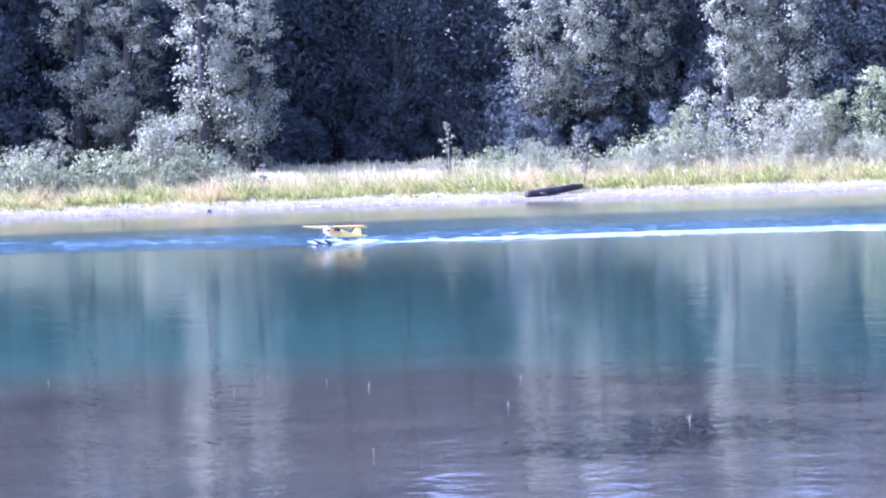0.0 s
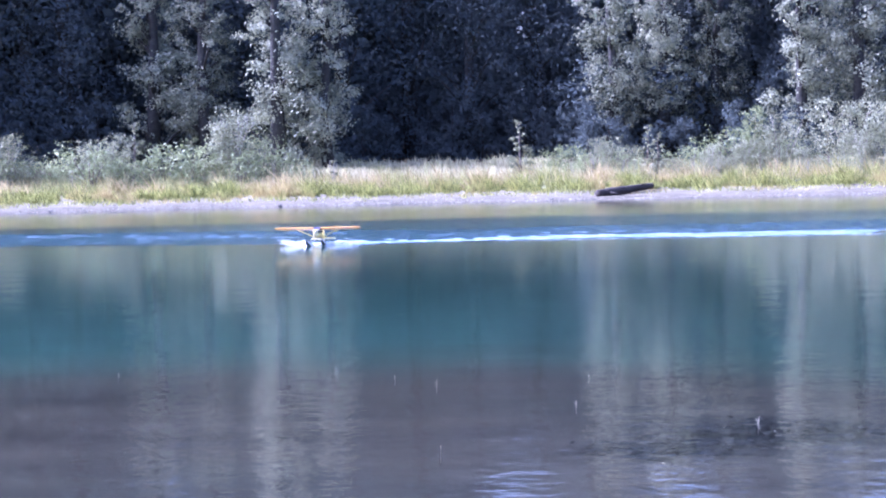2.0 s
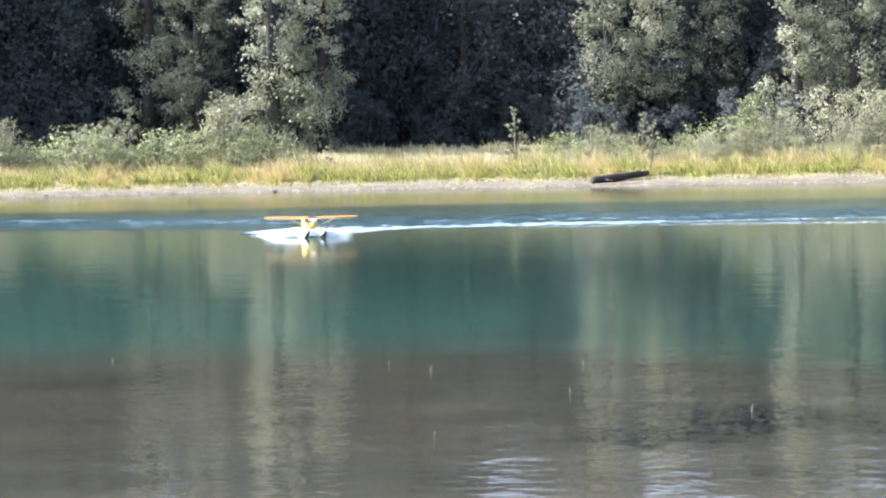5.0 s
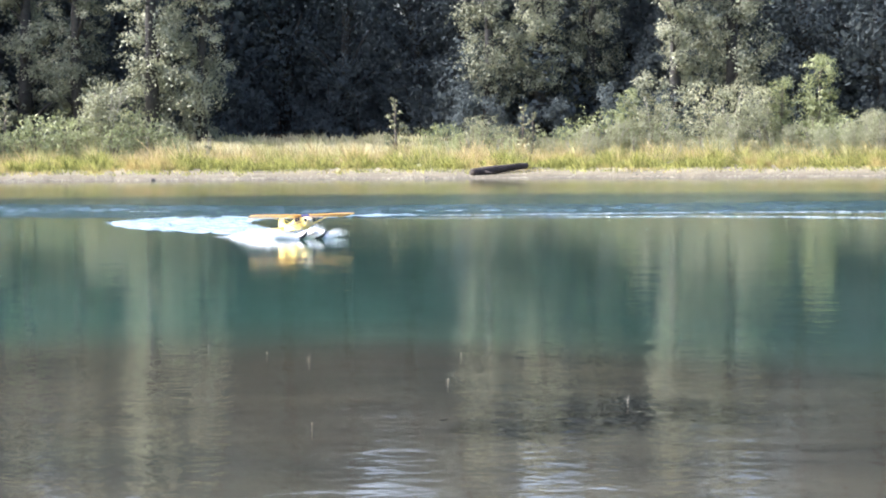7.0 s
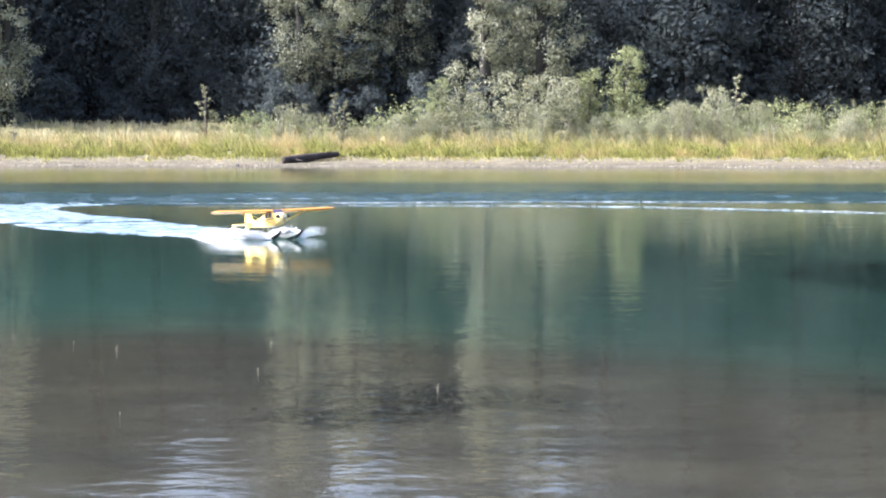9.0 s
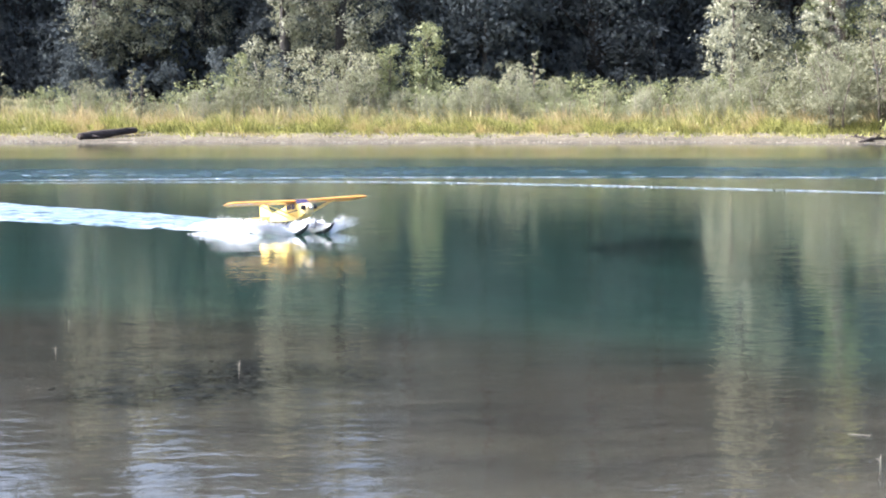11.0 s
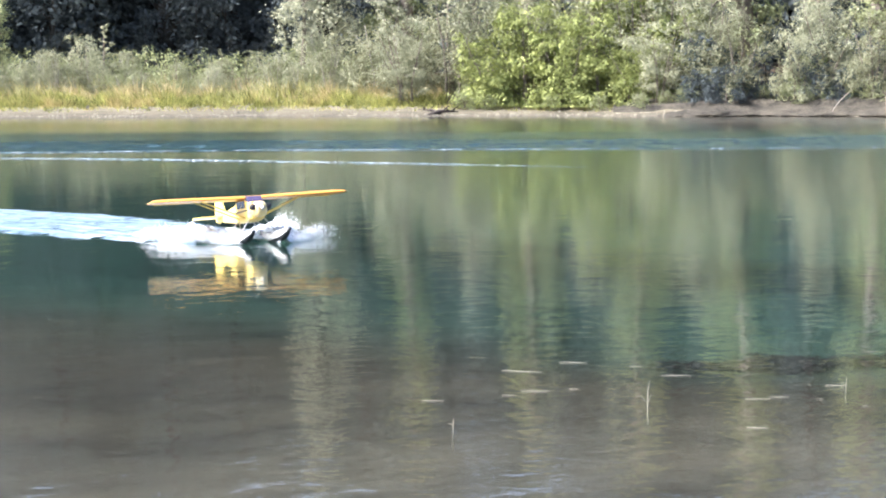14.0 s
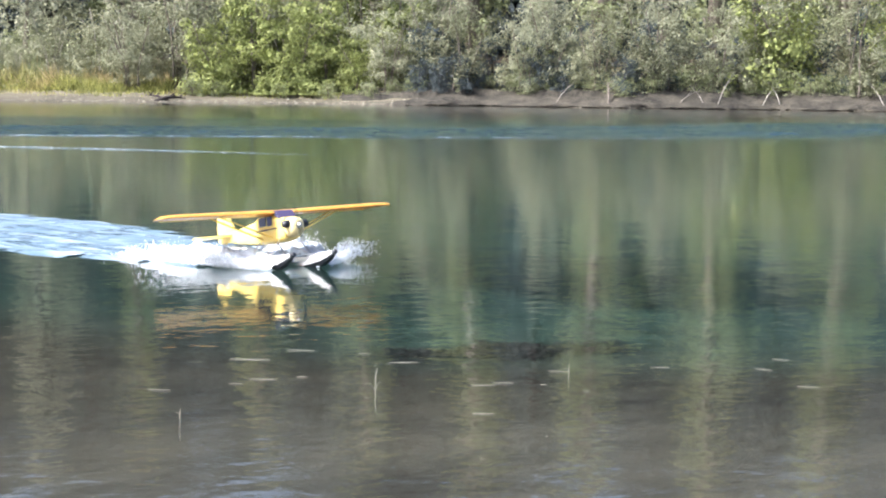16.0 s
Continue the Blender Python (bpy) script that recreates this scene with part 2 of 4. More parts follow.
def cut_bank(az):
    """1 where the far bank is cut steep by the water, 0 where it is a flat beach."""
    return min(1.0, max(0.0, (-31.5 - az) / 2.5))


def lift(s, az):
    """Height of the far land, s metres behind the waterline."""
    flat = np.interp(s, [-8, 0, 5.5, 8, 12, 35, 80, 300, 2400], [-1.2, 0, 0.62, 0.95, 1.2, 2.85, 5.5, 14, 60])
    steep = np.interp(s, [-8, 0, 0.8, 2.0, 3.2, 12, 80, 300, 2400], [-1.2, 0, 0.12, 0.75, 1.05, 2.0, 6, 16, 60])
    k = cut_bank(az)
    return flat * (1 - k) + steep * k


def drop_off(x, y):
    """Distance along the water past the edge of the shallows."""
    return math.hypot(x, y) - (14.2 - 0.15 * min(33.0, max(0.0, math.degrees(math.atan2(x, y)))))


def land(x, y):
    r, az = math.hypot(x, y), math.degrees(math.atan2(-x, y))
    if y <= 0.3 and abs(az) > 75:
        return min(2.2, 0.12 * (0.3 - y)) - 0.02
    s = r - shore(az)
    if s > -8:
        return lift(s, az)
    d = drop_off(x, y)
    near = -0.55 * min(1.0, y / 9.0) - 0.08 if y > 0 else -0.05
    return near if d < 0 else max(-26.0, near - 0.3 * min(d, 2.5) - 0.5 * min(3.0, max(0.0, d - 2.5)) - 0.66 * max(0.0, d - 5.5))


def spot(az, s, extra=0.0):
    """A place on the far land: degrees to the left, metres behind the waterline."""
    r = shore(az) + s
    return Vector((-r * math.sin(radians(az)), r * math.cos(radians(az)), lift(s, az) + extra))


def ground_material():
    m, n, l, b = material("ground", (0.3, 0.27, 0.22), 0.85, 0.2)
    geo = n.new("ShaderNodeNewGeometry")
    sep = n.new("ShaderNodeSeparateXYZ")
    l.new(geo.outputs["Position"], sep.inputs[0])
    t1, t2 = noise_node(n, l, 0.35, 6), noise_node(n, l, 1.6, 8, (0.35, 1, 1), 0.7)
    j = n.new("ShaderNodeMath")
    j.operation = "MULTIPLY_ADD"
    l.new(t1.outputs["Fac"], j.inputs[0])
    j.inputs[1].default_value = 0.5
    l.new(sep.outputs["Z"], j.inputs[2])
    mr = n.new("ShaderNodeMapRange")
    mr.inputs["From Min"].default_value, mr.inputs["From Max"].default_value = -3.4, 3.6
    l.new(j.outputs[0], mr.inputs["Value"])
    zz = lambda z: (z + 0.25 + 3.4) / 7.0
    r = ramp_node(n, l, mr.outputs["Result"], [
        (zz(-2.9), (0.017, 0.05, 0.042)), (zz(-1.3), (0.025, 0.048, 0.037)), (zz(-0.62), (0.028, 0.025, 0.018)), (zz(-0.02), (0.09, 0.082, 0.066)),
        (zz(0.12), (0.11, 0.1, 0.075)), (zz(0.6), (0.185, 0.17, 0.12)), (zz(1.0), (0.16, 0.17, 0.07)), (zz(1.5), (0.17, 0.17, 0.08)), (zz(2.0), (0.3, 0.29, 0.16)), (zz(3.1), (0.1, 0.075, 0.05))])
    mixc = n.new("ShaderNodeMix")
    mixc.data_type, mixc.blend_type = "RGBA", "MULTIPLY"
    mixc.inputs["Factor"].default_value = 0.85
    l.new(r.outputs["Color"], mixc.inputs["A"])
    r2 = ramp_node(n, l, t2.outputs["Fac"], [(0.32, (0.4, 0.4, 0.4)), (0.66, (1.4, 1.34, 1.22))])
    l.new(r2.outputs["Color"], mixc.inputs["B"])
    l.new(mixc.outputs["Result"], b.inputs["Base Color"])
    bp = n.new("ShaderNodeBump")
    bp.inputs["Distance"].default_value = 0.08
    l.new(t2.outputs["Fac"], bp.inputs["Height"])
    l.new(bp.outputs["Normal"], b.inputs["Normal"])
    return m


M_GROUND = ground_material()


def build_ground():
    rings = [0, 1, 2, 3.5, 5, 6.5, 8, 9.5, 11, 12.5, 13.5, 14.5, 15.5, 16.5, 17.5, 19, 22, 26, 32, 60, 90, 108]
    rings += [112 + 0.8 * k for k in range(34)] + [140 + 2 * k for k in range(16)] + [180, 210, 260, 330, 450, 700, 1200, 2400]
    azs = [-180 + 6 * k for k in range(20)] + [-60 + 0.5 * k for k in range(170)] + [25 + 5 * k for k in range(31)]
    verts, faces, n = [], [], len(azs)
    for r in rings:
        for az in azs:
            x, y = -r * math.sin(radians(az)), r * math.cos(radians(az))
            z = land(x, y)
            if 0.05 < z < 3 and r > 100:
                z += 0.09 * noise.noise((x * 0.45, y * 0.45, 0)) + 0.05 * noise.noise((x * 1.4, y * 1.4, 3))
            verts.append((x, y, z))
    for i in range(len(rings) - 1):
        for k in range(n):
            a, b = i * n + k, i * n + (k + 1) % n
            faces.append((a, b, b + n, a + n))
    ob = new("ground", mesh_of("ground", verts, faces, M_GROUND, True))
    tagged(ob, "grey muddy beach, grassy bank and brown lake bed", "ground", kind="structure")


def build_water():
    bm = bmesh.new()
    bmesh.ops.create_grid(bm, x_segments=8, y_segments=8, size=190)
    ob = new("water", bm_mesh("water", bm, M_WATER))
    ob.visible_shadow = False
    tagged(ob, "calm blue-green lake water mirroring the trees", "water", kind="structure")


def build_bank():
    """The cut earth face under the overhanging bushes; its colour includes their shade."""
    verts, faces, rows = [], [], 13
    azs = [-31.0 - 0.2 * k for k in range(125)]
    for az in azs:
        k = max(0.02, cut_bank(az))
        for j in range(rows):
            f = min(1.0, j / 8)
            s = -0.1 + 0.5 * f + 2.4 * f * f + (3.0 * (j - 8) if j > 8 else 0)
            p = spot(az, s)
            z = max(-0.1 + (0.12 + 0.95 * f ** 1.3) * k + 0.03, lift(s, az) + 0.2 if j > 6 else -1)
            q = Vector((p.x * 0.9, p.y * 0.9, j * 0.5))
            verts.append((p.x + 0.25 * k * noise.noise(q * 0.9), p.y + 0.35 * k * noise.noise(q * 1.3), max(z + 0.1 * k * noise.noise(q * 2.1), lift(s, az) * (1 - k) - 0.1)))
    for i in range(len(azs) - 1):
        for j in range(rows - 1):
            a = i * rows + j
            faces.append((a, a + rows, a + rows + 1, a + 1))
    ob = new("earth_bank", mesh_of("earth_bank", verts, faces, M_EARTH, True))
    tagged(ob, "crumbling earth bank, coloured dark for the shade of overhanging bushes", "bank", kind="structure")


# Earth tones kept very dark, the overhang's shade mixed into the colour.
M_EARTH = varied("shade_dark_earth", (0.016, 0.015, 0.012), (0.09, 0.08, 0.06), 1.1, 0.9, 0.12, 5)
build_ground()
build_bank()
build_water()

# ---------------------------------------------------------------- woods
rng = np.random.default_rng(7)


def crown_points(lobes, count, sprays=7, tight=0.3):
    """Points through a crown: every lobe breaks up into leafy sprays of uneven size; with outward normals."""
    lo = np.array(lobes)
    vol = (lo[:, 3] * lo[:, 3] * lo[:, 4]) ** 0.6
    m = len(lo) * sprays
    d = rng.normal(size=(m, 3)) + np.array([0, 0, 0.25])
    d /= np.linalg.norm(d, axis=1)[:, None]
    own = np.repeat(np.arange(len(lo)), sprays)
    size = np.stack([lo[own, 3], lo[own, 3], lo[own, 4]], axis=1)
    mid = lo[own, :3] + d * size * rng.uniform(0.35, 1.15, m)[:, None]
    wide = tight * rng.uniform(0.45, 1.35, m)
    weight = vol[own] * wide
    pick = rng.choice(m, count, p=weight / weight.sum())
    off = rng.normal(size=(count, 3)) * np.array([1, 1, 0.8])
    place = mid[pick] + off * size[pick] * wide[pick][:, None] + 0.16 * d[pick] * size[pick] * off[:, :1]
    return place, d[pick] + 0.35 * off + np.array([0, 0, 0.4])


def make_tree(name, height, width, base, lobes_n, leaves, leaf, mat, bark, label, category="tree", taper=0.6, lean=0.0, stems=1, droop=0.0, puff=1.0, sprays=7, tight=0.3, spread=0.75):
    """A tree or bush standing at the origin: trunk with limbs, and a crown of single leaf clumps."""
    root = new(name)
    lobes, verts, faces = [], [], []
    for s in range(stems):
        sx, sy = (0, 0) if stems == 1 else tuple(rng.normal(0, 0.18 * width, 2))
        top = Vector((sx + lean * height, sy, height * rng.uniform(0.8, 0.97)))
        trunk_r = 0.02 * height / math.sqrt(stems) + 0.015
        bend = [Vector((sx * f + lean * height * f * f + rng.normal(0, 0.012 * height), sy * f + rng.normal(0, 0.012 * height), top.z * f)) for f in (0, 0.25, 0.5, 0.75, 1)]
        bend[0] = Vector((sx * 0.3, sy * 0.3, -0.35))
        tube(verts, faces, bend, [trunk_r * k for k in (1.25, 0.9, 0.65, 0.4, 0.12)], 7)
        for k in range(lobes_n // stems):
            f = (k + rng.uniform(0.2, 0.8)) / (lobes_n // stems)
            z = height * (base + (1 - base) * f * 0.95)
            wid = 0.5 * width * (1 - taper * f) * (0.55 + 0.45 * min(1, f * 4 + 0.35))
            w = rng.uniform(0, 2 * math.pi)
            out = wid * rng.uniform(0.2, 0.95)
            i = min(3, int(f * 4 * base + f * 4 * (1 - base)))
            c = bend[i].lerp(bend[i + 1], 0.5)
            p = Vector((c.x + out * math.cos(w), c.y + out * math.sin(w), z - droop * out))
            r = puff * wid * rng.uniform(0.17, 0.45)
            lobes.append((p.x, p.y, p.z, r, r * rng.uniform(0.6, 1.1)))
            a = Vector((c.x, c.y, max(0.1, z - out * 0.9)))
            if k % 3:
                continue
            tube(verts, faces, [a, a.lerp(p, 0.55) + Vector((0, 0, 0.08 * out)), p], [trunk_r * 0.32, trunk_r * 0.22, trunk_r * 0.08], 5)
    part("trunk", mesh_of("trunk", verts, faces, bark, True), root)
    c, nrm = crown_points(lobes, leaves, sprays, tight)
    c[:, 2] = np.maximum(c[:, 2], 0.05)
    part("crown", quads_mesh("crown", leaf_quads(rng, c, nrm, leaf, spread), mat), root)
    return tagged(root, label, category)


def plant(kinds, az, s, scale=1.0, turn=None, used=set()):
    """Puts a tree or bush of one of the kinds on the far land; the first of each kind is the model itself."""
    waiting = [k for k in kinds if k.name not in used]
    ob = waiting[0] if waiting else kinds[int(rng.integers(len(kinds)))]
    m = Matrix.Translation(spot(az, s)) @ pose(0, 0, 0, 0, 0, float(rng.uniform(0, 360)) if turn is None else turn)
    if ob.name in used:
        ob = copy_thing(ob, m)
    else:
        used.add(ob.name)
        ob.matrix_basis = m
    k = scale * float(rng.uniform(0.9, 1.1))
    ob.scale = (k, k, k * float(rng.uniform(0.94, 1.06)))
    return ob


POPLARS = [make_tree("poplar_tree", 25, 7.6, 0.03, 80, 14500, 0.245, M_POPLAR, M_SHADE_BARK, "tall grey-green cottonwood with glinting leaves at the edge of the wood") for _ in range(3)]
GREEN_POPLARS = [make_tree("poplar_tree", 25, 7.0, 0.03, 70, 11000, 0.26, M_SHRUB, M_BARK, "tall yellow-green cottonwood behind the overgrown bank", puff=1.15) for _ in range(2)]
HIGH_POPLARS = [make_tree("poplar_tree", 25, 8.0, 0.13, 70, 13000, 0.245, M_POPLAR, M_SHADE_BARK, "tall cottonwood with a sunlit crown and bare shade-coloured foot") for _ in range(2)]
DARKS = [make_tree("forest_tree", 25, 10, 0.0, 80, 16500, 0.25, M_SHADE_LEAF, M_SHADE_BARK, "tall forest tree with shade painted into its dark leaves", taper=0.4, puff=1.4, tight=0.4, spread=0.5) for _ in range(3)]
FAR_DARKS = [make_tree("forest_tree", 26, 10, 0.02, 45, 2100, 0.9, M_SHADE_LEAF, M_SHADE_BARK, "tall forest tree deep in the wood, leaves coloured dark for shade", taper=0.35, puff=1.5, tight=0.4) for _ in range(2)]
ALDERS = [make_tree("alder_tree", 14, 7, 0.03, 44, 10000, 0.22, M_POPLAR, M_BARK, "broad grey-green alder behind the shore bushes") for _ in range(2)]
UNDERGROWTH = [make_tree("understory_tree", 7, 6, 0.0, 24, 1900, 0.36, M_SHADE_LEAF, M_SHADE_BARK, "low tree with shade painted into its dark leaves", taper=0.3, puff=1.3, tight=0.4, spread=0.5) for _ in range(2)]
SLIM = [make_tree("young_poplar", 7.6, 3.2, 0.0, 60, 6500, 0.17, M_SHRUB, M_BARK, "slim young poplar among the shore bushes", taper=0.3, puff=1.25)]
SAPLINGS = [make_tree("sapling", 3.8, 2.0, 0.02, 26, 1700, 0.13, M_WILLOW, M_BARK, "pale young tree standing alone at the edge of the meadow", taper=0.75)]
WILLOWS = [make_tree("willow_bush", 4.8, 5.0, -0.04, 56, 6600, 0.15, M_WILLOW, M_PALE_BARK, "grey-green willow bush above the shore grass", "bush", 0.45, stems=4, puff=1.2, spread=0.55) for _ in range(3)]
SHRUBS = [make_tree("low_shrub", 1.9, 2.6, -0.05, 30, 1300, 0.14, M_SHRUB, M_BARK, "low leafy shrub at the back of the grass", "bush", 0.35, stems=5, puff=1.3, spread=0.55) for _ in range(3)]
WEEDY = [make_tree("tall_herb", 1.7, 0.6, 0.05, 9, 260, 0.12, M_WILLOW, M_PALE_BARK, "tall pale weed stalk rising from the grass", "weed", 0.6, stems=3) for _ in range(2)]
VINES = [make_tree("vine_thicket", 6.0, 6.5, 0.0, 30, 9000, 0.19, M_BRIGHT, M_BARK, "bright yellow-green thicket covered in vines", "bush", 0.55, stems=3, droop=0.3, puff=1.3, sprays=9, tight=0.24, spread=0.45) for _ in range(2)]
BANK_WILLOWS = [make_tree("bank_willow", 9, 7.5, 0.1, 46, 10000, 0.18, M_WILLOW, M_BARK, "large grey willow hanging over the cut bank", "tree", 0.45, stems=4, droop=0.25, puff=1.2, sprays=9, tight=0.24, spread=0.5) for _ in range(3)]

# the wood behind, closed and deep, its shade carried by the leaf colour
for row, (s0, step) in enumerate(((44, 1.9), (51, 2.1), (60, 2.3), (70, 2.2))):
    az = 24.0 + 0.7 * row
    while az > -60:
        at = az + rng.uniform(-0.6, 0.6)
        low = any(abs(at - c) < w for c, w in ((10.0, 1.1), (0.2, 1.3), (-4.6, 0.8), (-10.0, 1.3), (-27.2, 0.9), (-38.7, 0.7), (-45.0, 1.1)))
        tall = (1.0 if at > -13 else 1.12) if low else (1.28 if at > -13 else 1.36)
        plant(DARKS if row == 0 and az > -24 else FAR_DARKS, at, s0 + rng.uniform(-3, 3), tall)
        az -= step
# sunlit cottonwoods along its edge
for az, s, k in ((10.6, 37, 1.05), (9.0, 33, 0.95), (6.9, 28, 1.0), (5.4, 29, 0.9), (-3.0, 36, 0.9), (-4.6, 38, 1.0), (-6.2, 40, 0.95),
                 (-8.6, 33, 0.95), (-10.2, 34, 1.05), (-22.2, 26, 1.1), (-25.0, 28, 1.15), (-28.6, 26, 1.2), (-31.8, 26, 1.15),
                 (-35.0, 24, 1.2), (-38.5, 22, 1.2), (-42.0, 22, 1.15), (-45.6, 22, 1.2), (-49.5, 24, 1.2), (-54, 26, 1.2)):
    plant(HIGH_POPLARS if -11 < az < 0 else GREEN_POPLARS if az < -24 else POPLARS, az, s, k)
for az, s, k in ((-21.8, 18, 0.75), (-24.6, 14, 0.7), (-26.8, 12, 0.8), (-30.5, 15, 0.85), (-33.5, 14, 0.85), (-37, 13, 0.8), (-40.5, 12, 0.85), (-44.2, 12, 0.85), (-48, 12, 0.85), (-52, 13, 0.9)):
    plant(ALDERS, az, s, k)
# undergrowth at the foot of the wood, coloured dark to stand for shade
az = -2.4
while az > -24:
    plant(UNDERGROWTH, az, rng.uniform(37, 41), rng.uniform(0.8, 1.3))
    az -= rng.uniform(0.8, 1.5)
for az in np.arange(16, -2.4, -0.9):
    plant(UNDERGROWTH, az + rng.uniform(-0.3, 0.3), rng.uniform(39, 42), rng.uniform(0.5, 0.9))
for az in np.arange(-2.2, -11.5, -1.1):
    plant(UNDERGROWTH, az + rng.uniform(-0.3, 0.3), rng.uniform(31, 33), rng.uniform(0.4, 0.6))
# bushes of the open bank
for az, s, k in ((14.8, 13, 0.8), (12.2, 14, 0.7), (8.3, 14, 1.2), (-8.0, 14, 0.98), (-10.0, 15, 1.08), (-11.2, 16, 0.9), (-15.5, 16, 0.78), (-16.6, 17, 0.6),
                 (-21.0, 14, 0.7), (-22.6, 12, 0.9), (-24.0, 10, 1.1), (18, 14, 0.9)):
    plant(WILLOWS, az, s, k)
for az, s, k in ((-12.75, 15, 1.0), (-7.2, 15, 0.62), (-11.7, 16, 0.68)):
    plant(SLIM, az, s, k)
for az, s, k in ((-0.25, 13, 1.25), (-4.1, 14, 0.95), (11.1, 18, 1.3), (-2.6, 14, 0.6), (-16.0, 20, 1.2), (-19.4, 17, 0.9)):
    plant(SAPLINGS, az, s, k)
for az in np.arange(19, 6.2, -0.55):
    plant(SHRUBS, az, rng.uniform(11, 17), rng.uniform(0.9, 1.7))
for az in np.arange(-1.3, -24, -0.36):
    kind = rng.random()
    if kind < 0.6:
        plant(SHRUBS, az + rng.uniform(-0.3, 0.3), rng.uniform(13, 20), rng.uniform(0.5, 1.6))
    elif kind < 0.8:
        plant(SAPLINGS, az + rng.uniform(-0.3, 0.3), rng.uniform(11, 18), rng.uniform(0.4, 0.85))
    else:
        plant(WILLOWS, az + rng.uniform(-0.3, 0.3), rng.uniform(12, 19), rng.uniform(0.3, 0.6))
for az in np.arange(-13, -25, -0.8):
    plant(SHRUBS, az, rng.uniform(18, 26), rng.uniform(1.1, 1.5))
for az in np.concatenate([np.arange(13, 5, -0.6), np.arange(-0.8, -20, -0.5)]):
    plant(WEEDY, az + rng.uniform(-0.2, 0.2), rng.uniform(10, 14), rng.uniform(0.6, 1.25))
for az in np.arange(-4.6, -26, -0.42):
    plant(SHRUBS if rng.random() < 0.75 else WILLOWS, az + rng.uniform(-0.2, 0.2), rng.uniform(10.5, 13.5), rng.uniform(0.35, 0.8) * (1.0 if az < -6 else 0.7))
# the overgrown cut bank
for az, s, k in ((-28.4, 9, 1.0), (-30.2, 9.5, 1.1), (-32.6, 9, 1.0), (-24.9, 6, 0.72), (-26.2, 8, 0.9), (-32.3, 4.2, 0.62), (-33.8, 6, 0.8), (-34.6, 3.6, 0.6), (-36.4, 2.7, 0.5), (-37.2, 4.6, 0.8), (-38.6, 3.2, 0.62), (-40.3, 3.4, 0.78), (-42.2, 3.0, 0.7), (-43.4, 4.6, 0.8), (-46.0, 3.4, 0.75), (-48.4, 4.0, 0.9), (-51, 4.2, 0.9)):
    plant(BANK_WILLOWS, az, s, k)
for az, s, k in ((-27.4, 4.8, 0.8), (-28.4, 5.4, 1.1), (-29.6, 4.8, 0.85), (-30.6, 5.4, 1.12), (-31.7, 5.0, 0.85), (-33.0, 7, 0.9), (-29.2, 10, 1.35), (-31.6, 11, 1.4), (-44.2, 4.6, 1.25), (-47.4, 6, 1.2), (-36.6, 5, 0.5)):
    plant(VINES, az, s, k)
for az in np.arange(-33.4, -52, -0.75):
    plant(SHRUBS if rng.random() < 0.5 else SAPLINGS, az + rng.uniform(-0.4, 0.4), rng.uniform(1.9, 3.2), rng.uniform(0.4, 0.85))
# shade-coloured plants stand for the dark hollows under the bank bushes
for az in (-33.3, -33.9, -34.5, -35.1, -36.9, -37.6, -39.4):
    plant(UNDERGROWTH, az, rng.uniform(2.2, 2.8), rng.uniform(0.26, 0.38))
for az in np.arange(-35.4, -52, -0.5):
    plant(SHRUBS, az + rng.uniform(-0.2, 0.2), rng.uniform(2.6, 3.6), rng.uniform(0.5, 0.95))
# more shade-coloured low trees to darken the gaps between the bushes
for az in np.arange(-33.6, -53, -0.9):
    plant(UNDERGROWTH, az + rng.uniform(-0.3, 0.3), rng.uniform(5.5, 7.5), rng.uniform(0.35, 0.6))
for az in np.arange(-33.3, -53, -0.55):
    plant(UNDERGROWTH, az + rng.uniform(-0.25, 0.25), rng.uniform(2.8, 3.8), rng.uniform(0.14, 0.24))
for az in (-26.6, -27.3, -29.2, -30.6, -31.8, -32.6):
    plant(SHRUBS, az, rng.uniform(2.6, 3.6), rng.uniform(0.4, 0.7))


# ---------------------------------------------------------------- grass
def build_grass(name, label, mat, count, az0, az1, s_of, height, width):
    az = rng.uniform(az1, az0, count)
    s = s_of(count) + np.array([1.1 * noise.noise((a * 1.1, 3, 1)) + 1.0 * noise.noise((a * 3.3, 8, 1)) + 0.5 * noise.noise((a * 9.0, 8, 5)) for a in az])
    lot = len(name)
    tuft = np.array([0.75 * noise.noise((a * 1.7, b * 0.35, lot)) + 0.5 * noise.noise((a * 6.5, b * 0.9, lot + 9)) for a, b in zip(az, s)])
    keep = tuft > -0.36
    az, s, tuft = az[keep], s[keep], tuft[keep]
    base = np.array([spot(a, b) for a, b in zip(az, s)])
    hgt = height * rng.uniform(0.4, 1.2, len(az)) * np.maximum(0.3, 1.0 + 1.9 * tuft)
    tip = base + np.stack([rng.normal(0, 0.45, len(az)) * hgt, rng.normal(0, 0.45, len(az)) * hgt, hgt], axis=1)
    side = np.stack([np.cos(np.radians(az)), np.sin(np.radians(az)), np.zeros(len(az))], axis=1) + 0.5 * rng.normal(size=(len(az), 3))
    side[:, 2] = 0
    side *= width
    mid = base * 0.45 + tip * 0.55
    base[:, 2] -= 0.05
    ob = new(name, quads_mesh(name, np.stack([base - 0.6 * side, base + 0.6 * side, mid + side, tip], axis=1), mat))
    tagged(ob, label, "grass", kind="stuff")


build_grass("shore_grass", "fresh yellow-green grass along the far beach", M_GRASS, 80000, 22, -26, lambda n: 5.3 + np.abs(rng.normal(0, 2.4, n)), 0.5, 0.022)
build_grass("beach_tufts", "thin low grass creeping down onto the mud beach", M_GRASS, 9000, 22, -33, lambda n: 2.4 + 2.8 * rng.uniform(0, 1, n) ** 0.5, 0.2, 0.025)
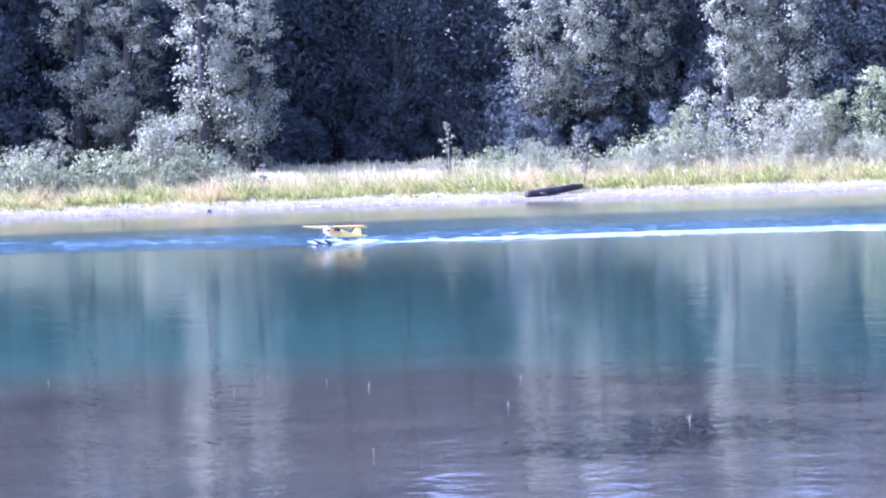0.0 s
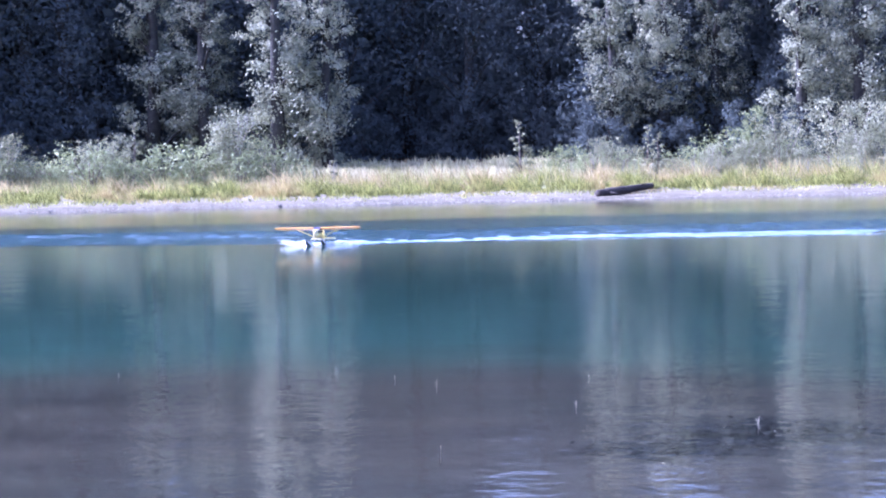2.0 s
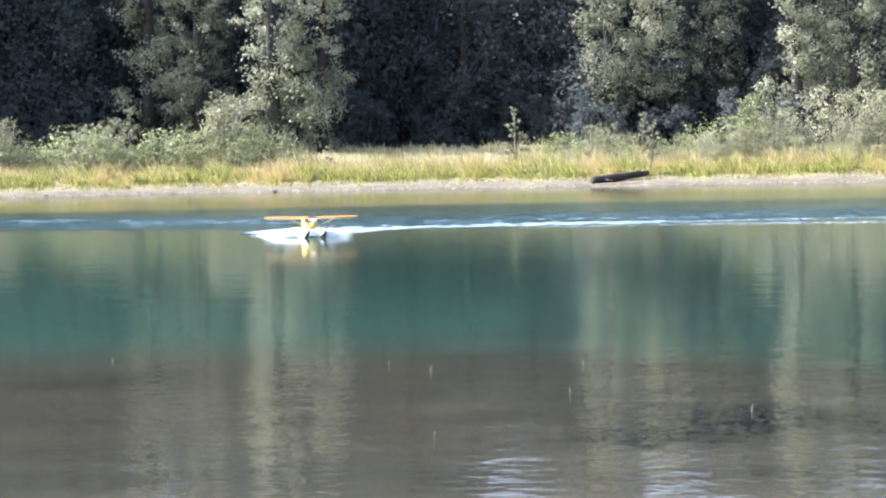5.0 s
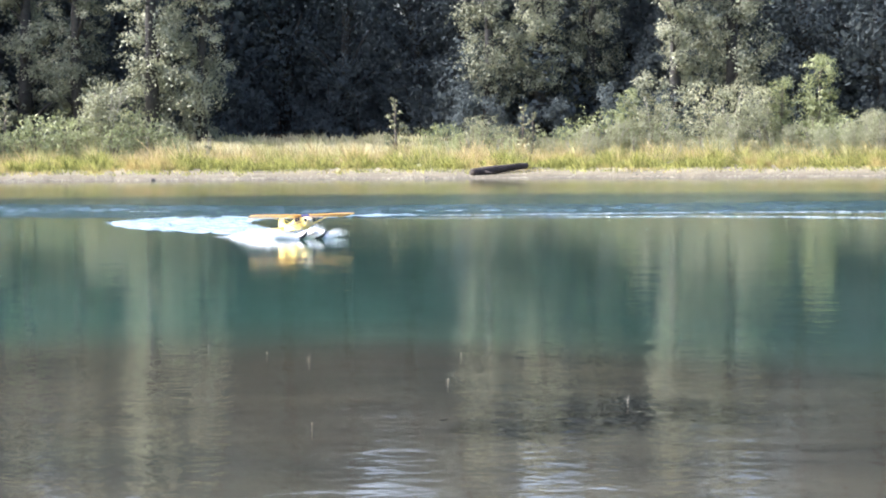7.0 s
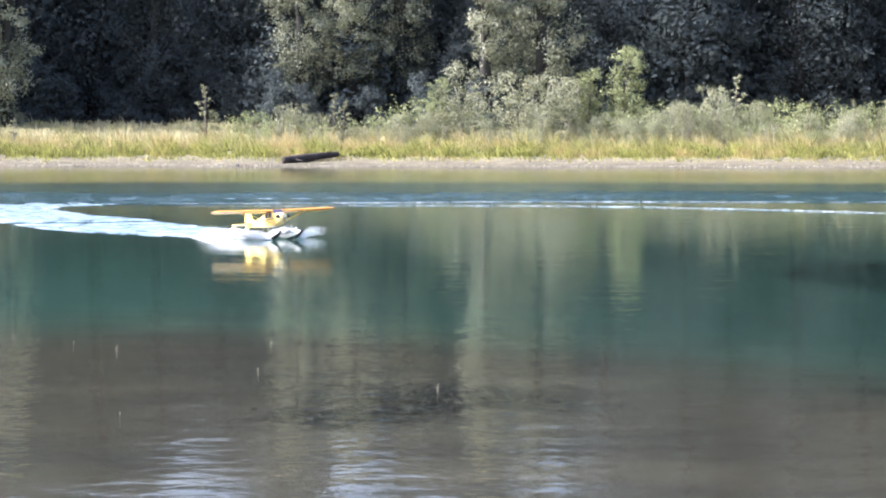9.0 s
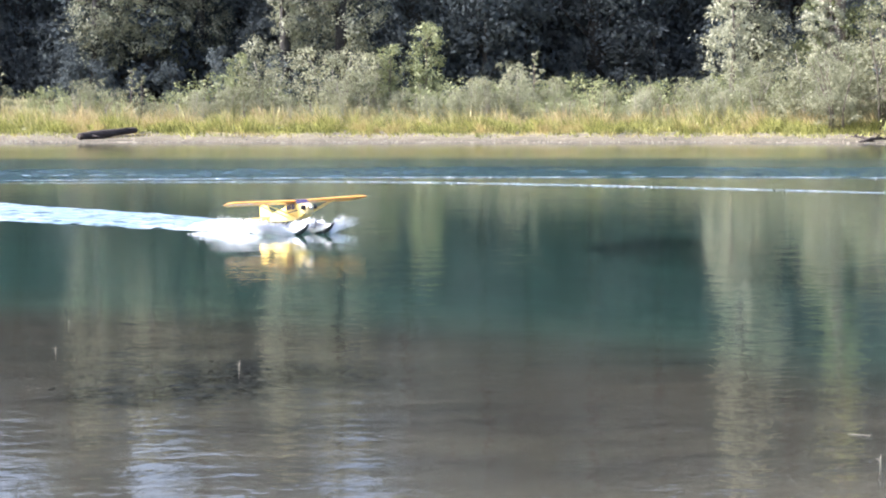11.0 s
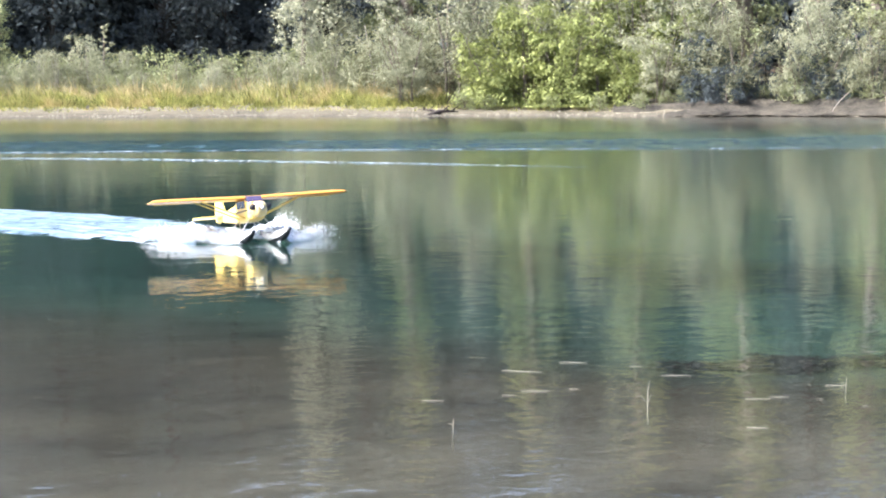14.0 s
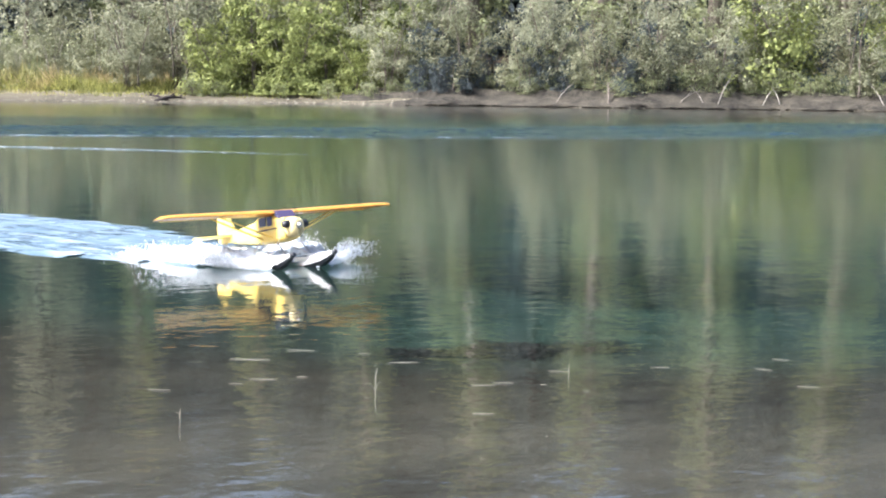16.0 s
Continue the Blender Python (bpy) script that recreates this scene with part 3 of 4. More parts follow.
build_grass("straw_grass", "dry tan grass behind the green fringe", M_TAN, 34000, 22, -26, lambda n: rng.uniform(7.0, 14, n), 0.82, 0.022)
build_grass("meadow_grass", "sunlit pale meadow in front of the dark wood", M_STRAW, 16000, 10, -3, lambda n: rng.uniform(14, 34, n), 0.45, 0.06)


# ---------------------------------------------------------------- beach things
def lump(name, size, mat, seed, squash=(1, 1, 0.7)):
    bm = bmesh.new()
    bmesh.ops.create_icosphere(bm, subdivisions=3, radius=size)
    for v in bm.verts:
        k = 1 + 0.35 * noise.noise(v.co / size * 1.3 + Vector((seed, 0, 0)))
        v.co = Vector((v.co.x * squash[0] * k, v.co.y * squash[1] * k, v.co.z * squash[2] * k))
    return bm_mesh(name, bm, mat, True)


def build_log():
    verts, faces = [], []
    a, b = spot(-2.55, 1.6, 0.2), spot(-4.2, 4.2, 0.32)
    path = [a.lerp(b, f) for f in [k / 18 for k in range(19)]]
    root = new("driftwood_log")
    root.location = a
    tube(verts, faces, [p - a for p in path], [0.16 + 0.1 * math.sin(math.pi * min(1, 0.3 + 0.035 * k)) for k in range(19)], 12)
    verts = [tuple(Vector(v) + 0.03 * noise.noise_vector(Vector(v) * 2.6) + 0.035 * noise.noise_vector(Vector(v) * 8)) for v in verts]
    part("trunk", mesh_of("trunk", verts, faces, M_LOG, True), root)
    verts, faces = [], []
    tube(verts, faces, [path[3] - a, path[3] - a + Vector((0.5, -0.2, -0.08)), path[3] - a + Vector((0.95, -0.3, -0.15))], [0.12, 0.09, 0.04], 7)
    part("broken_limb", mesh_of("broken_limb", verts, faces, M_LOG, True), root)
    verts, faces = [], []
    tube(verts, faces, [path[13] - a, path[13] - a + Vector((0.25, 0, 0.22)), path[13] - a + Vector((0.6, 0.1, 0.28))], [0.09, 0.06, 0.02], 6)
    part("branch_stub", mesh_of("branch_stub", verts, faces, M_LOG, True), root)
    tagged(root, "dark waterlogged driftwood log stranded on the mud beach", "log")


def small_rock(az, s, size, seed):
    ob = new("rock", lump("rock", size, M_ROCK, seed))
    ob.location = spot(az, s, 0.25 * size)
    tagged(ob, "small dark rock at the water's edge", "rock")


def drift_branch(name, az, s, az2, s2, z2, radius, mat, label):
    root = new(name)
    a, b = spot(az, s, -0.02), spot(az2, s2) + Vector((0, 0, z2))
    root.location = a
    d = b - a
    verts, faces = [], []
    bow = Vector((0, 0, 0.08 * d.length))
    tube(verts, faces, [Vector((0, 0, 0)), d * 0.35 + bow, d * 0.7 + 0.7 * bow, d], [radius, radius * 0.85, radius * 0.6, radius * 0.2], 6)
    part("stem", mesh_of("stem", verts, faces, mat, True), root)
    for f, side in ((0.5, 1), (0.68, -1), (0.8, 1)):
        verts, faces = [], []
        p = d * f + bow * (1.6 * (1 - f) + 0.3)
        q = p + Vector((side * 0.18 * d.length, -0.05, 0.14 * d.length))
        tube(verts, faces, [p, p.lerp(q, 0.5) + Vector((0, 0, 0.02)), q], [radius * 0.45, radius * 0.3, radius * 0.1], 5)
        part("twig", mesh_of("twig", verts, faces, mat, True), root)
    tagged(root, label, "branch")


build_log()
small_rock(6.9, 0.2, 0.17, 3)
small_rock(-1.2, 0.6, 0.12, 8)
small_rock(13.6, 0.3, 0.15, 5)
for k in range(10):
    small_rock(float(rng.uniform(-30, 14)), float(rng.uniform(1.0, 5.0)), float(rng.uniform(0.05, 0.1)), k)


def beach_gravel(count):
    """Clods, pebbles and bits of wood strewn over the mud, thicker in drift lines."""
    az = rng.uniform(-52, 22, count)
    s = np.abs(np.where(rng.random(count) < 0.5, rng.normal(0.5, 0.35, count), rng.uniform(0.1, 5.6, count)))
    verts, faces = [], []
    for a, b in zip(az, s):
        b = min(b, 1.4) if a < -31 else b
        p, r, k = spot(a, b, 0.015), 0.02 + 0.07 * rng.random() ** 3, len(verts)
        for q in range(5):
            w = 1.2566 * q + rng.uniform(-0.4, 0.4)
            verts.append((p.x + r * 1.6 * math.cos(w), p.y + r * math.sin(w), p.z - 0.02))
        verts.append((p.x + rng.normal(0, 0.3 * r), p.y, p.z + r * rng.uniform(0.5, 1.0)))
        faces += [(k + q, k + (q + 1) % 5, k + 5) for q in range(5)]
    ob = new("beach_gravel", mesh_of("beach_gravel", verts, faces, M_GRAVEL))
    tagged(ob, "grey and brown pebbles and clods strewn over the mud beach", "gravel", kind="stuff")


M_GRAVEL = leaf_material("gravel", (0.05, 0.045, 0.036), (0.34, 0.315, 0.24), 0.8, 0.0, 0.2)
beach_gravel(9000)
drift_branch("driftwood", -25.5, 0.5, -26.4, 1.2, 0.12, 0.14, M_LOG, "dark driftwood stub lying by the water")
drift_branch("driftwood", -25.9, 0.9, -25.2, 1.9, 0.2, 0.1, M_LOG, "dark driftwood stub lying by the water")
drift_branch("pale_driftwood", -20.0, 4.2, -20.3, 4.6, 0.22, 0.05, M_PALE_BARK, "bleached piece of driftwood on the mud")
drift_branch("pale_driftwood", -18.4, 3.6, -18.9, 3.8, 0.15, 0.04, M_PALE_BARK, "bleached piece of driftwood on the mud")
for a1, a2, z2, r in ((-37.3, -38.0, 0.9, 0.05), (-40.9, -41.6, 0.35, 0.05), (-42.1, -42.6, 1.5, 0.06), (-41.8, -41.3, 0.7, 0.04), (-43.4, -43.9, 0.9, 0.06), (-44.0, -43.6, 1.0, 0.05), (-47.0, -46.4, 1.1, 0.05)):
    drift_branch("fallen_branch", a1, 0.3, a2, 2.2, z2, 0.65 * r, M_PALE_BARK, "bare pale branch leaning from the cut bank into the water")
drift_branch("bank_root", -38.95, 0.3, -38.9, 1.8, 1.0, 0.09, M_BARK, "dark dead stem standing at the foot of the bank")


# ---------------------------------------------------------------- weeds and floating leaves
def water_weed(x, y, high, bend):
    root = new("water_weed")
    root.location = (x, y, 0)
    high *= 0.5
    verts, faces = [], []
    tube(verts, faces, [(0, 0, -0.5), (0, 0, 0), (0.15 * bend * high, 0, 0.6 * high), (bend * high, 0, high)], [0.002, 0.002, 0.0016, 0.0008], 5)
    part("stalk", mesh_of("stalk", verts, faces, M_REED, True), root)
    for sgn in (-1, 1):
        verts, faces = [], []
        tube(verts, faces, [(0, 0, 0), (sgn * 0.25 * high, 0.01, 0.35 * high), (sgn * 0.45 * high, 0.02, 0.3 * high)], [0.0014, 0.0014, 0.0006], 4)
        part("blade", mesh_of("blade", verts, faces, M_REED, True), root)
    tagged(root, "pale dead weed stalk poking out of the shallows", "weed")


def floating_leaf(x, y, long, turn):
    n = 9
    edge = [(0.5 * long * (2 * i / (n - 1) - 1), 0.024 * long * math.sin(math.pi * i / (n - 1)) + 0.001) for i in range(n)]
    ring = edge + [(u, -v) for u, v in edge[::-1]]
    verts = [(u, v + 0.1 * u * u / long, 0.0018 + 0.004 * (u / long) ** 2) for u, v in ring] + [(u, v + 0.1 * u * u / long, 0.001) for u, v in ring]
    m = len(ring)
    faces = [tuple(range(m)), tuple(range(m, 2 * m))[::-1]] + [(i, i + m, (i + 1) % m + m, (i + 1) % m) for i in range(m)]
    ob = new("floating_reed", mesh_of("floating_reed", verts, faces, M_REED))
    ob.matrix_basis = pose(x, y, 0.002, 0, 0, turn)
    tagged(ob, "pale reed blade floating flat on the water", "reed")


def weed_mat(x, y, wide, deep, count):
    """A low tangle of drowned weed lying on the lake bed."""
    u, v = rng.normal(0, 0.42, count), rng.normal(0, 0.42, count)
    c = np.stack([x + wide * u, y + deep * v + 0.1 * np.sin(7 * u), np.zeros(count)], axis=1)
    c[:, 2] = [land(a, b) + 0.02 for a, b in c[:, :2]]
    c[:, 2] += np.abs(rng.normal(0, 0.03, count))
    ob = new("weed_mat", quads_mesh("weed_mat", leaf_quads(rng, c, np.tile((0.0, 0.0, 1.0), (count, 1)), 0.07, 0.4, 0.4), M_DROWNED))
    tagged(ob, "dark tangle of drowned weed on the shallow lake bed", "water weed", kind="stuff")


M_DROWNED = leaf_material("drowned_weed", (0.012, 0.012, 0.009), (0.024, 0.022, 0.016), 0.7, 0.2)
weed_mat(1.35, 10.8, 0.8, 0.7, 2000)
weed_mat(0.75, 10.2, 0.4, 0.3, 1500)
weed_mat(6.4, 8.8, 0.8, 0.4, 3000)
M_REED = varied("dry_reed", (0.24, 0.23, 0.18), (0.4, 0.38, 0.31), 8, 0.6, 0.0, 40)
for x, y, hh, b in ((-1.28, 13.7, 0.07, 0.1), (-0.53, 12.8, 0.08, 0.35), (-0.84, 13.3, 0.03, -0.2), (0.36, 11.5, 0.05, 0.1), (1.32, 10.5, 0.07, 0.3), (-1.44, 12.9, 0.02, 0.2),
                    (-2.88, 13.8, 0.05, 0), (0.5, 13.1, 0.03, 0.3), (3.43, 6.96, 0.06, 0.1), (4.45, 7.1, 0.2, 0.1), (5.55, 7.13, 0.08, 0.1), (-0.39, 9.74, 0.015, 0.4)):
    water_weed(x, y, hh, b)
for x, y, w in ((3.63, 7.57, 0.1), (4.41, 8.19, 0.2), (4.79, 8.35, 0.14), (5.0, 8.09, 0.06), (5.01, 7.74, 0.14), (4.17, 7.61, 0.13), (4.0, 7.56, 0.06), (4.36, 7.59, 0.05), (4.94, 6.97, 0.11),
                (5.06, 6.98, 0.09), (5.5, 7.14, 0.1), (4.51, 6.36, 0.09), (5.25, 6.61, 0.03), (5.19, 6.85, 0.03), (6.0, 7.0, 0.09), (6.4, 6.7, 0.08), (6.2, 6.2, 0.1), (6.7, 6.9, 0.08)):
    floating_leaf(x, y, w, float(rng.uniform(-20, 8)) - math.degrees(math.atan2(x, y)))


# ---------------------------------------------------------------- traces of the boat-plane's earlier passes on the water
def strip(name, centre, half, mat, label, rise=0.0, step=0.5):
    """A long thin sheet of disturbed water along a line of places."""
    pts = [Vector((*p, 0)) for p in centre]
    line = []
    for a, b in zip(pts[:-1], pts[1:]):
        k = max(2, int((b - a).length / step))
        line += [a.lerp(b, i / k) for i in range(k)]
    line.append(pts[-1])
    line = [sum(line[max(0, i - 4):i + 5], Vector()) / len(line[max(0, i - 4):i + 5]) for i in range(len(line))]
    verts, faces, m = [], [], 7
    for i, p in enumerate(line):
        d = (line[min(i + 1, len(line) - 1)] - line[max(i - 1, 0)]).normalized()
        side = Vector((-d.y, d.x, 0))
        w = half * (1 + 0.45 * noise.noise((i * 0.13, 0, 2)) + 0.2 * noise.noise((i * 0.5, 4, 2))) * min(1, (i + 1) / 8, (len(line) - i) / 8)
        for k in range(m):
            f = 2 * k / (m - 1) - 1
            verts.append(tuple(p + side * w * f + Vector((0, 0, 0.004 + rise * (1 - f * f) * min(1, (i + 1) / 20, (len(line) - i) / 20) * (0.7 + 0.5 * noise.noise((i * 0.4, f, 7)))))))
    for i in range(len(line) - 1):
        for k in range(m - 1):
            a = i * m + k
            faces.append((a, a + m, a + m + 1, a + 1))
    ob = new(name, mesh_of(name, verts, faces, mat, True))
    ob.visible_shadow = False
    return tagged(ob, label, "water", kind="structure")


def rippled_band(centre, half, tall, seed):
    """A long band of short waves left by an earlier pass; they sink away towards its edges and between gusts."""
    pts = [Vector((*p, 0)) for p in centre]
    line = []
    for a, b in zip(pts[:-1], pts[1:]):
        k = max(2, int((b - a).length / 0.13))
        line += [a.lerp(b, i / k) for i in range(k)]
    step = np.array([tuple(p) for p in line])
    pad = np.pad(step, ((24, 24), (0, 0)), mode="edge")
    step = np.stack([pad[i:i + 49].mean(axis=0) for i in range(len(step))])
    verts, faces, m = [], [], int(2 * half / 0.2)
    for i, p in enumerate(step):
        d = Vector(step[min(i + 1, len(step) - 1)] - step[max(i - 1, 0)]).normalized()
        side = Vector((-d.y, d.x, 0))
        ends = min(1.0, i / 60, (len(step) - i) / 60)
        for k in range(m):
            f = 2 * k / (m - 1) - 1
            q = Vector(p) + side * half * f
            gust = 0.5 + 0.9 * noise.noise((q.x * 0.22, q.y * 0.5, seed))
            body = ends * (1 - f * f) * min(1.0, max(0.0, gust + 0.25))
            w = noise.noise((q.x * 2.6, q.y * 1.7, seed + 5)) + 0.45 * noise.noise((q.x * 6.5, q.y * 2.4, seed + 9))
            verts.append((q.x, q.y, tall * body * (w + 0.35) - 0.012 * (1 - min(1.0, 2.5 * body))))
    for i in range(len(step) - 1):
        for k in range(m - 1):
            a = i * m + k
            faces.append((a, a + m, a + m + 1, a + 1))
    ob = new("ruffled_water", mesh_of("ruffled_water", verts, faces, M_CHOP, True))
    ob.visible_shadow = False
    tagged(ob, "dark ruffled band of an old wake glinting with sky", "water", kind="structure")


rippled_band([(-24, 58), (-10.5, 52.5), (-4.8, 50), (0, 49), (8, 50), (14, 50.5), (22, 48), (30, 44), (40, 45), (60, 52)], 6.5, 0.088, 1.0)
rippled_band([(30, 41), (36, 40), (46, 43), (62, 52)], 3.0, 0.1, 4.0)
strip("wave_crest", [(-3.5, 46), (0.3, 44.5), (8, 45.5), (16, 44.5), (25, 41), (34, 38)], 0.045, M_FOAM_OLD, "thin white crest line of an old wake", 0.016, 0.3)
strip("wave_crest", [(-1, 43), (0.3, 42.6), (5, 42.9), (8.8, 42.0), (12, 39.3), (16, 34.3), (18.5, 30.5)], 0.04, M_FOAM_OLD, "thin white crest line of an old wake", 0.016, 0.3)
strip("wave_crest", [(-9, 51), (-4, 48.6), (3, 48.5), (12, 49.5), (22, 47)], 0.045, M_FOAM_OLD, "thin white crest line of an old wake", 0.016, 0.3)


# ---------------------------------------------------------------- the model seaplane
M_YELLOW = varied("yellow_covering", (0.84, 0.62, 0.14), (0.88, 0.68, 0.2), 3, 0.32, 0.0, 60, 0.5)
M_WINGCLOTH = leaf_material("wing_covering", (0.6, 0.31, 0.05), (0.68, 0.37, 0.07), 0.35, 0.16)
M_FLOAT = varied("float_white", (0.6, 0.62, 0.62), (0.74, 0.75, 0.74), 5, 0.35, 0.0, 40, 0.5)
M_KEEL = varied("float_dark", (0.012, 0.014, 0.018), (0.03, 0.033, 0.04), 5, 0.4, 0.0, 40, 0.5)
M_BLACK = varied("black_paint", (0.01, 0.01, 0.012), (0.025, 0.025, 0.03), 5, 0.4, 0.0, 40, 0.5)
M_CABIN = material("tinted_glazing", (0.06, 0.045, 0.1), 0.08, 0.7)[0]
M_NOSE = varied("cream_cowl", (0.75, 0.6, 0.25), (0.85, 0.75, 0.45), 5, 0.35, 0.0, 40, 0.5)
M_PROP, pn, pl, pb = material("whirling_blade", (0.03, 0.03, 0.03), 0.5)
pclear, pmix = pn.new("ShaderNodeBsdfTransparent"), pn.new("ShaderNodeMixShader")
pmix.inputs["Fac"].default_value = 0.15
pl.new(pclear.outputs[0], pmix.inputs[1])
pl.new(pb.outputs[0], pmix.inputs[2])
pl.new(pmix.outputs[0], pn["Material Output"].inputs["Surface"])
M_STEEL = material("steel", (0.5, 0.5, 0.5), 0.3, 0.5, 1.0)[0]


def rect_ring(x, w, z0, z1, r=0.3, n=4):
    """A rounded box section across the fuselage."""
    cz, hz, out = (z0 + z1) / 2, (z1 - z0) / 2, []
    for q in range(4):
        for k in range(n):
            a = math.pi / 2 * (q + k / (n - 1))
            cx, cy = math.cos(a), math.sin(a)
            bx, by = (1 - r) * (1 if q in (0, 3) else -1), (1 - r) * (1 if q in (0, 1) else -1)
            out.append((x, w * (bx + r * cx), cz + hz * (by + r * cy)))
    return out


def box_mesh(name, lo, hi, mat, bevel=0.0):
    bm = bmesh.new()
    bmesh.ops.create_cube(bm, size=1)
    for v in bm.verts:
        v.co = Vector([(a + b) / 2 + c * (b - a) for a, b, c in zip(lo, hi, v.co)])
    if bevel:
        bmesh.ops.bevel(bm, geom=bm.edges[:], offset=bevel, segments=2, affect="EDGES")
    return bm_mesh(name, bm, mat)


def rod(name, a, b, r, mat, parent, label=""):
    verts, faces = [], []
    tube(verts, faces, [a, b], [r, r], 6)
    return part(name, mesh_of(name, verts, faces, mat, True), parent, label)


def foil(y, x_lead, chord, thick, z):
    """An aerofoil section at span y."""
    top = [(0, 0), (0.05, 0.45), (0.15, 0.8), (0.3, 1.0), (0.5, 0.85), (0.75, 0.45), (1, 0.03)]
    low = [(1, -0.03), (0.7, -0.05), (0.4, -0.12), (0.15, -0.2), (0.04, -0.2)]
    return [(x_lead - f * chord, y, z + thick * g) for f, g in top + low]


def plate(name, outline, thick, mat, parent, upright):
    """A thin tail surface with rounded outline: (along, out) pairs; upright for the fin."""
    n = len(outline)
    verts = []
    for t in (-thick / 2, thick / 2):
        verts += [(u, t, v) if upright else (u, v, t) for u, v in outline]
    faces = [tuple(range(n)), tuple(range(n, 2 * n))[::-1]] + [(i, i + n, (i + 1) % n + n, (i + 1) % n) for i in range(n)]
    return part(name, mesh_of(name, verts, faces, mat), parent)


def build_plane():
    plane = new("model_seaplane")
    tagged(plane, "yellow high-wing model seaplane with twin floats ploughing the water", "model plane")
    # fuselage, from the firewall to the stern
    body = [(0.27, 0.068, 0.205, 0.366), (0.2, 0.076, 0.19, 0.37), (0.12, 0.08, 0.182, 0.402), (-0.14, 0.08, 0.19, 0.402), (-0.2, 0.074, 0.198, 0.376),
            (-0.5, 0.048, 0.23, 0.352), (-0.86, 0.014, 0.275, 0.33)]
    v, f = loft([rect_ring(x, w, a, b, 0.35) for x, w, a, b in body])
    fuselage = part("fuselage", mesh_of("fuselage", v, f, M_YELLOW), plane)
    v, f = loft([rect_ring(x, w, a, b, 0.7) for x, w, a, b in ((0.274, 0.068, 0.208, 0.362), (0.33, 0.066, 0.214, 0.356), (0.365, 0.054, 0.23, 0.344), (0.38, 0.034, 0.254, 0.326))])
    cowl = part("cowl", mesh_of("cowl", v, f, M_NOSE, True), plane, "cream rounded engine cowl")
    for sgn in (-1, 1):
        v, f = [], []
        tube(v, f, [(0.325, sgn * 0.05, 0.305), (0.325, sgn * 0.105, 0.308)], [0.033, 0.027], 10)
        part("cylinder_head", mesh_of("cylinder_head", v, f, M_BLACK, True), plane, "black cylinder head beside the cowl")
    v, f = [], []
    tube(v, f, [(0.378, 0, 0.292), (0.4, 0, 0.292), (0.425, 0, 0.292)], [0.026, 0.02, 0.004], 10)
    part("spinner", mesh_of("spinner", v, f, M_STEEL, True), plane, "small metal spinner")
    prop = new("propeller")
    prop.parent = plane
    prop.matrix_basis = pose(0.39, 0, 0.292)
    blade = []
    for r in np.linspace(-0.16, 0.16, 13):
        w, tw = 0.016 * (1 - (abs(r) / 0.17) ** 4) + 0.003, radians(28) * (1 - abs(r) / 0.3) * (1 if r > 0 else -1)
        blade.append([(w * math.sin(tw) * c + 0.002 * s, r, w * math.cos(tw) * c) for c, s in ((-1, 0), (0, 1), (1, 0), (0, -1))])
    v, f = loft(blade)
    part("blade", mesh_of("blade", v, f, M_PROP, True), prop, "propeller blade seen through by its speed")
    # glazing, a few millimetres proud of the sides
    v = [(0.235, -0.07, 0.366), (0.235, 0.07, 0.366), (0.15, 0.083, 0.428), (0.15, -0.083, 0.428), (0.2, -0.07, 0.362), (0.2, 0.07, 0.362), (0.13, 0.083, 0.405), (0.13, -0.083, 0.405)]
    f = [(0, 1, 2, 3), (7, 6, 5, 4), (0, 4, 5, 1), (1, 5, 6, 2), (2, 6, 7, 3), (3, 7, 4, 0)]
    part("windshield", mesh_of("windshield", v, f, M_CABIN), plane, "violet-tinted raked windshield")
    for sgn in (-1, 1):
        for x0, x1, z0, z1 in ((0.03, 0.115, 0.318, 0.392), (-0.1, 0.018, 0.322, 0.392)):
            y0, y1 = sorted((sgn * 0.076, sgn * 0.0835))
            part("side_window", box_mesh("side_window", (x0, y0, z0), (x1, y1, z1), M_CABIN, 0.003), plane, "dark cabin side window")
        y0, y1 = sorted((sgn * 0.05, sgn * 0.0825))
        part("stripe", box_mesh("stripe", (-0.16, y0, 0.286), (0.18, y1, 0.298), M_BLACK), plane, "thin black side stripe")
    # wing in two panels with rounded tips
    for sgn in (-1, 1):
        spans = [(0.0, 0.17, 0.31, 0.03), (0.5, 0.17, 0.31, 0.03), (0.86, 0.17, 0.31, 0.029), (0.93, 0.165, 0.29, 0.026), (0.975, 0.145, 0.24, 0.022), (1.0, 0.1, 0.13, 0.008)]
        v, f = loft([foil(sgn * y, xl, c, t, 0.408 + 0.014 * y) for y, xl, c, t in spans])
        wing = part("wing_panel", mesh_of("wing_panel", v, f, M_WINGCLOTH), plane)
        for k in range(9):
            y = sgn * (0.12 + 0.1 * k)
            part("rib", box_mesh("rib", (-0.115, y - 0.003, 0.4035 + 0.014 * abs(y)), (0.14, y + 0.003, 0.408 + 0.014 * abs(y)), M_YELLOW), wing)
        part("aileron", box_mesh("aileron", (-0.136, min(sgn * 0.5, sgn * 0.9), 0.412), (-0.131, max(sgn * 0.5, sgn * 0.9), 0.425), M_YELLOW), wing)
        rod("wing_strut", (0.1, sgn * 0.08, 0.225), (0.1, sgn * 0.52, 0.408), 0.006, M_YELLOW, plane)
        rod("wing_strut", (-0.06, sgn * 0.08, 0.225), (-0.04, sgn * 0.52, 0.408), 0.006, M_YELLOW, plane)
    # tail
    fin = [(-0.6, 0.335), (-0.68, 0.38), (-0.74, 0.46), (-0.79, 0.505), (-0.88, 0.51), (-0.945, 0.475), (-0.965, 0.39), (-0.955, 0.28), (-0.86, 0.255)]
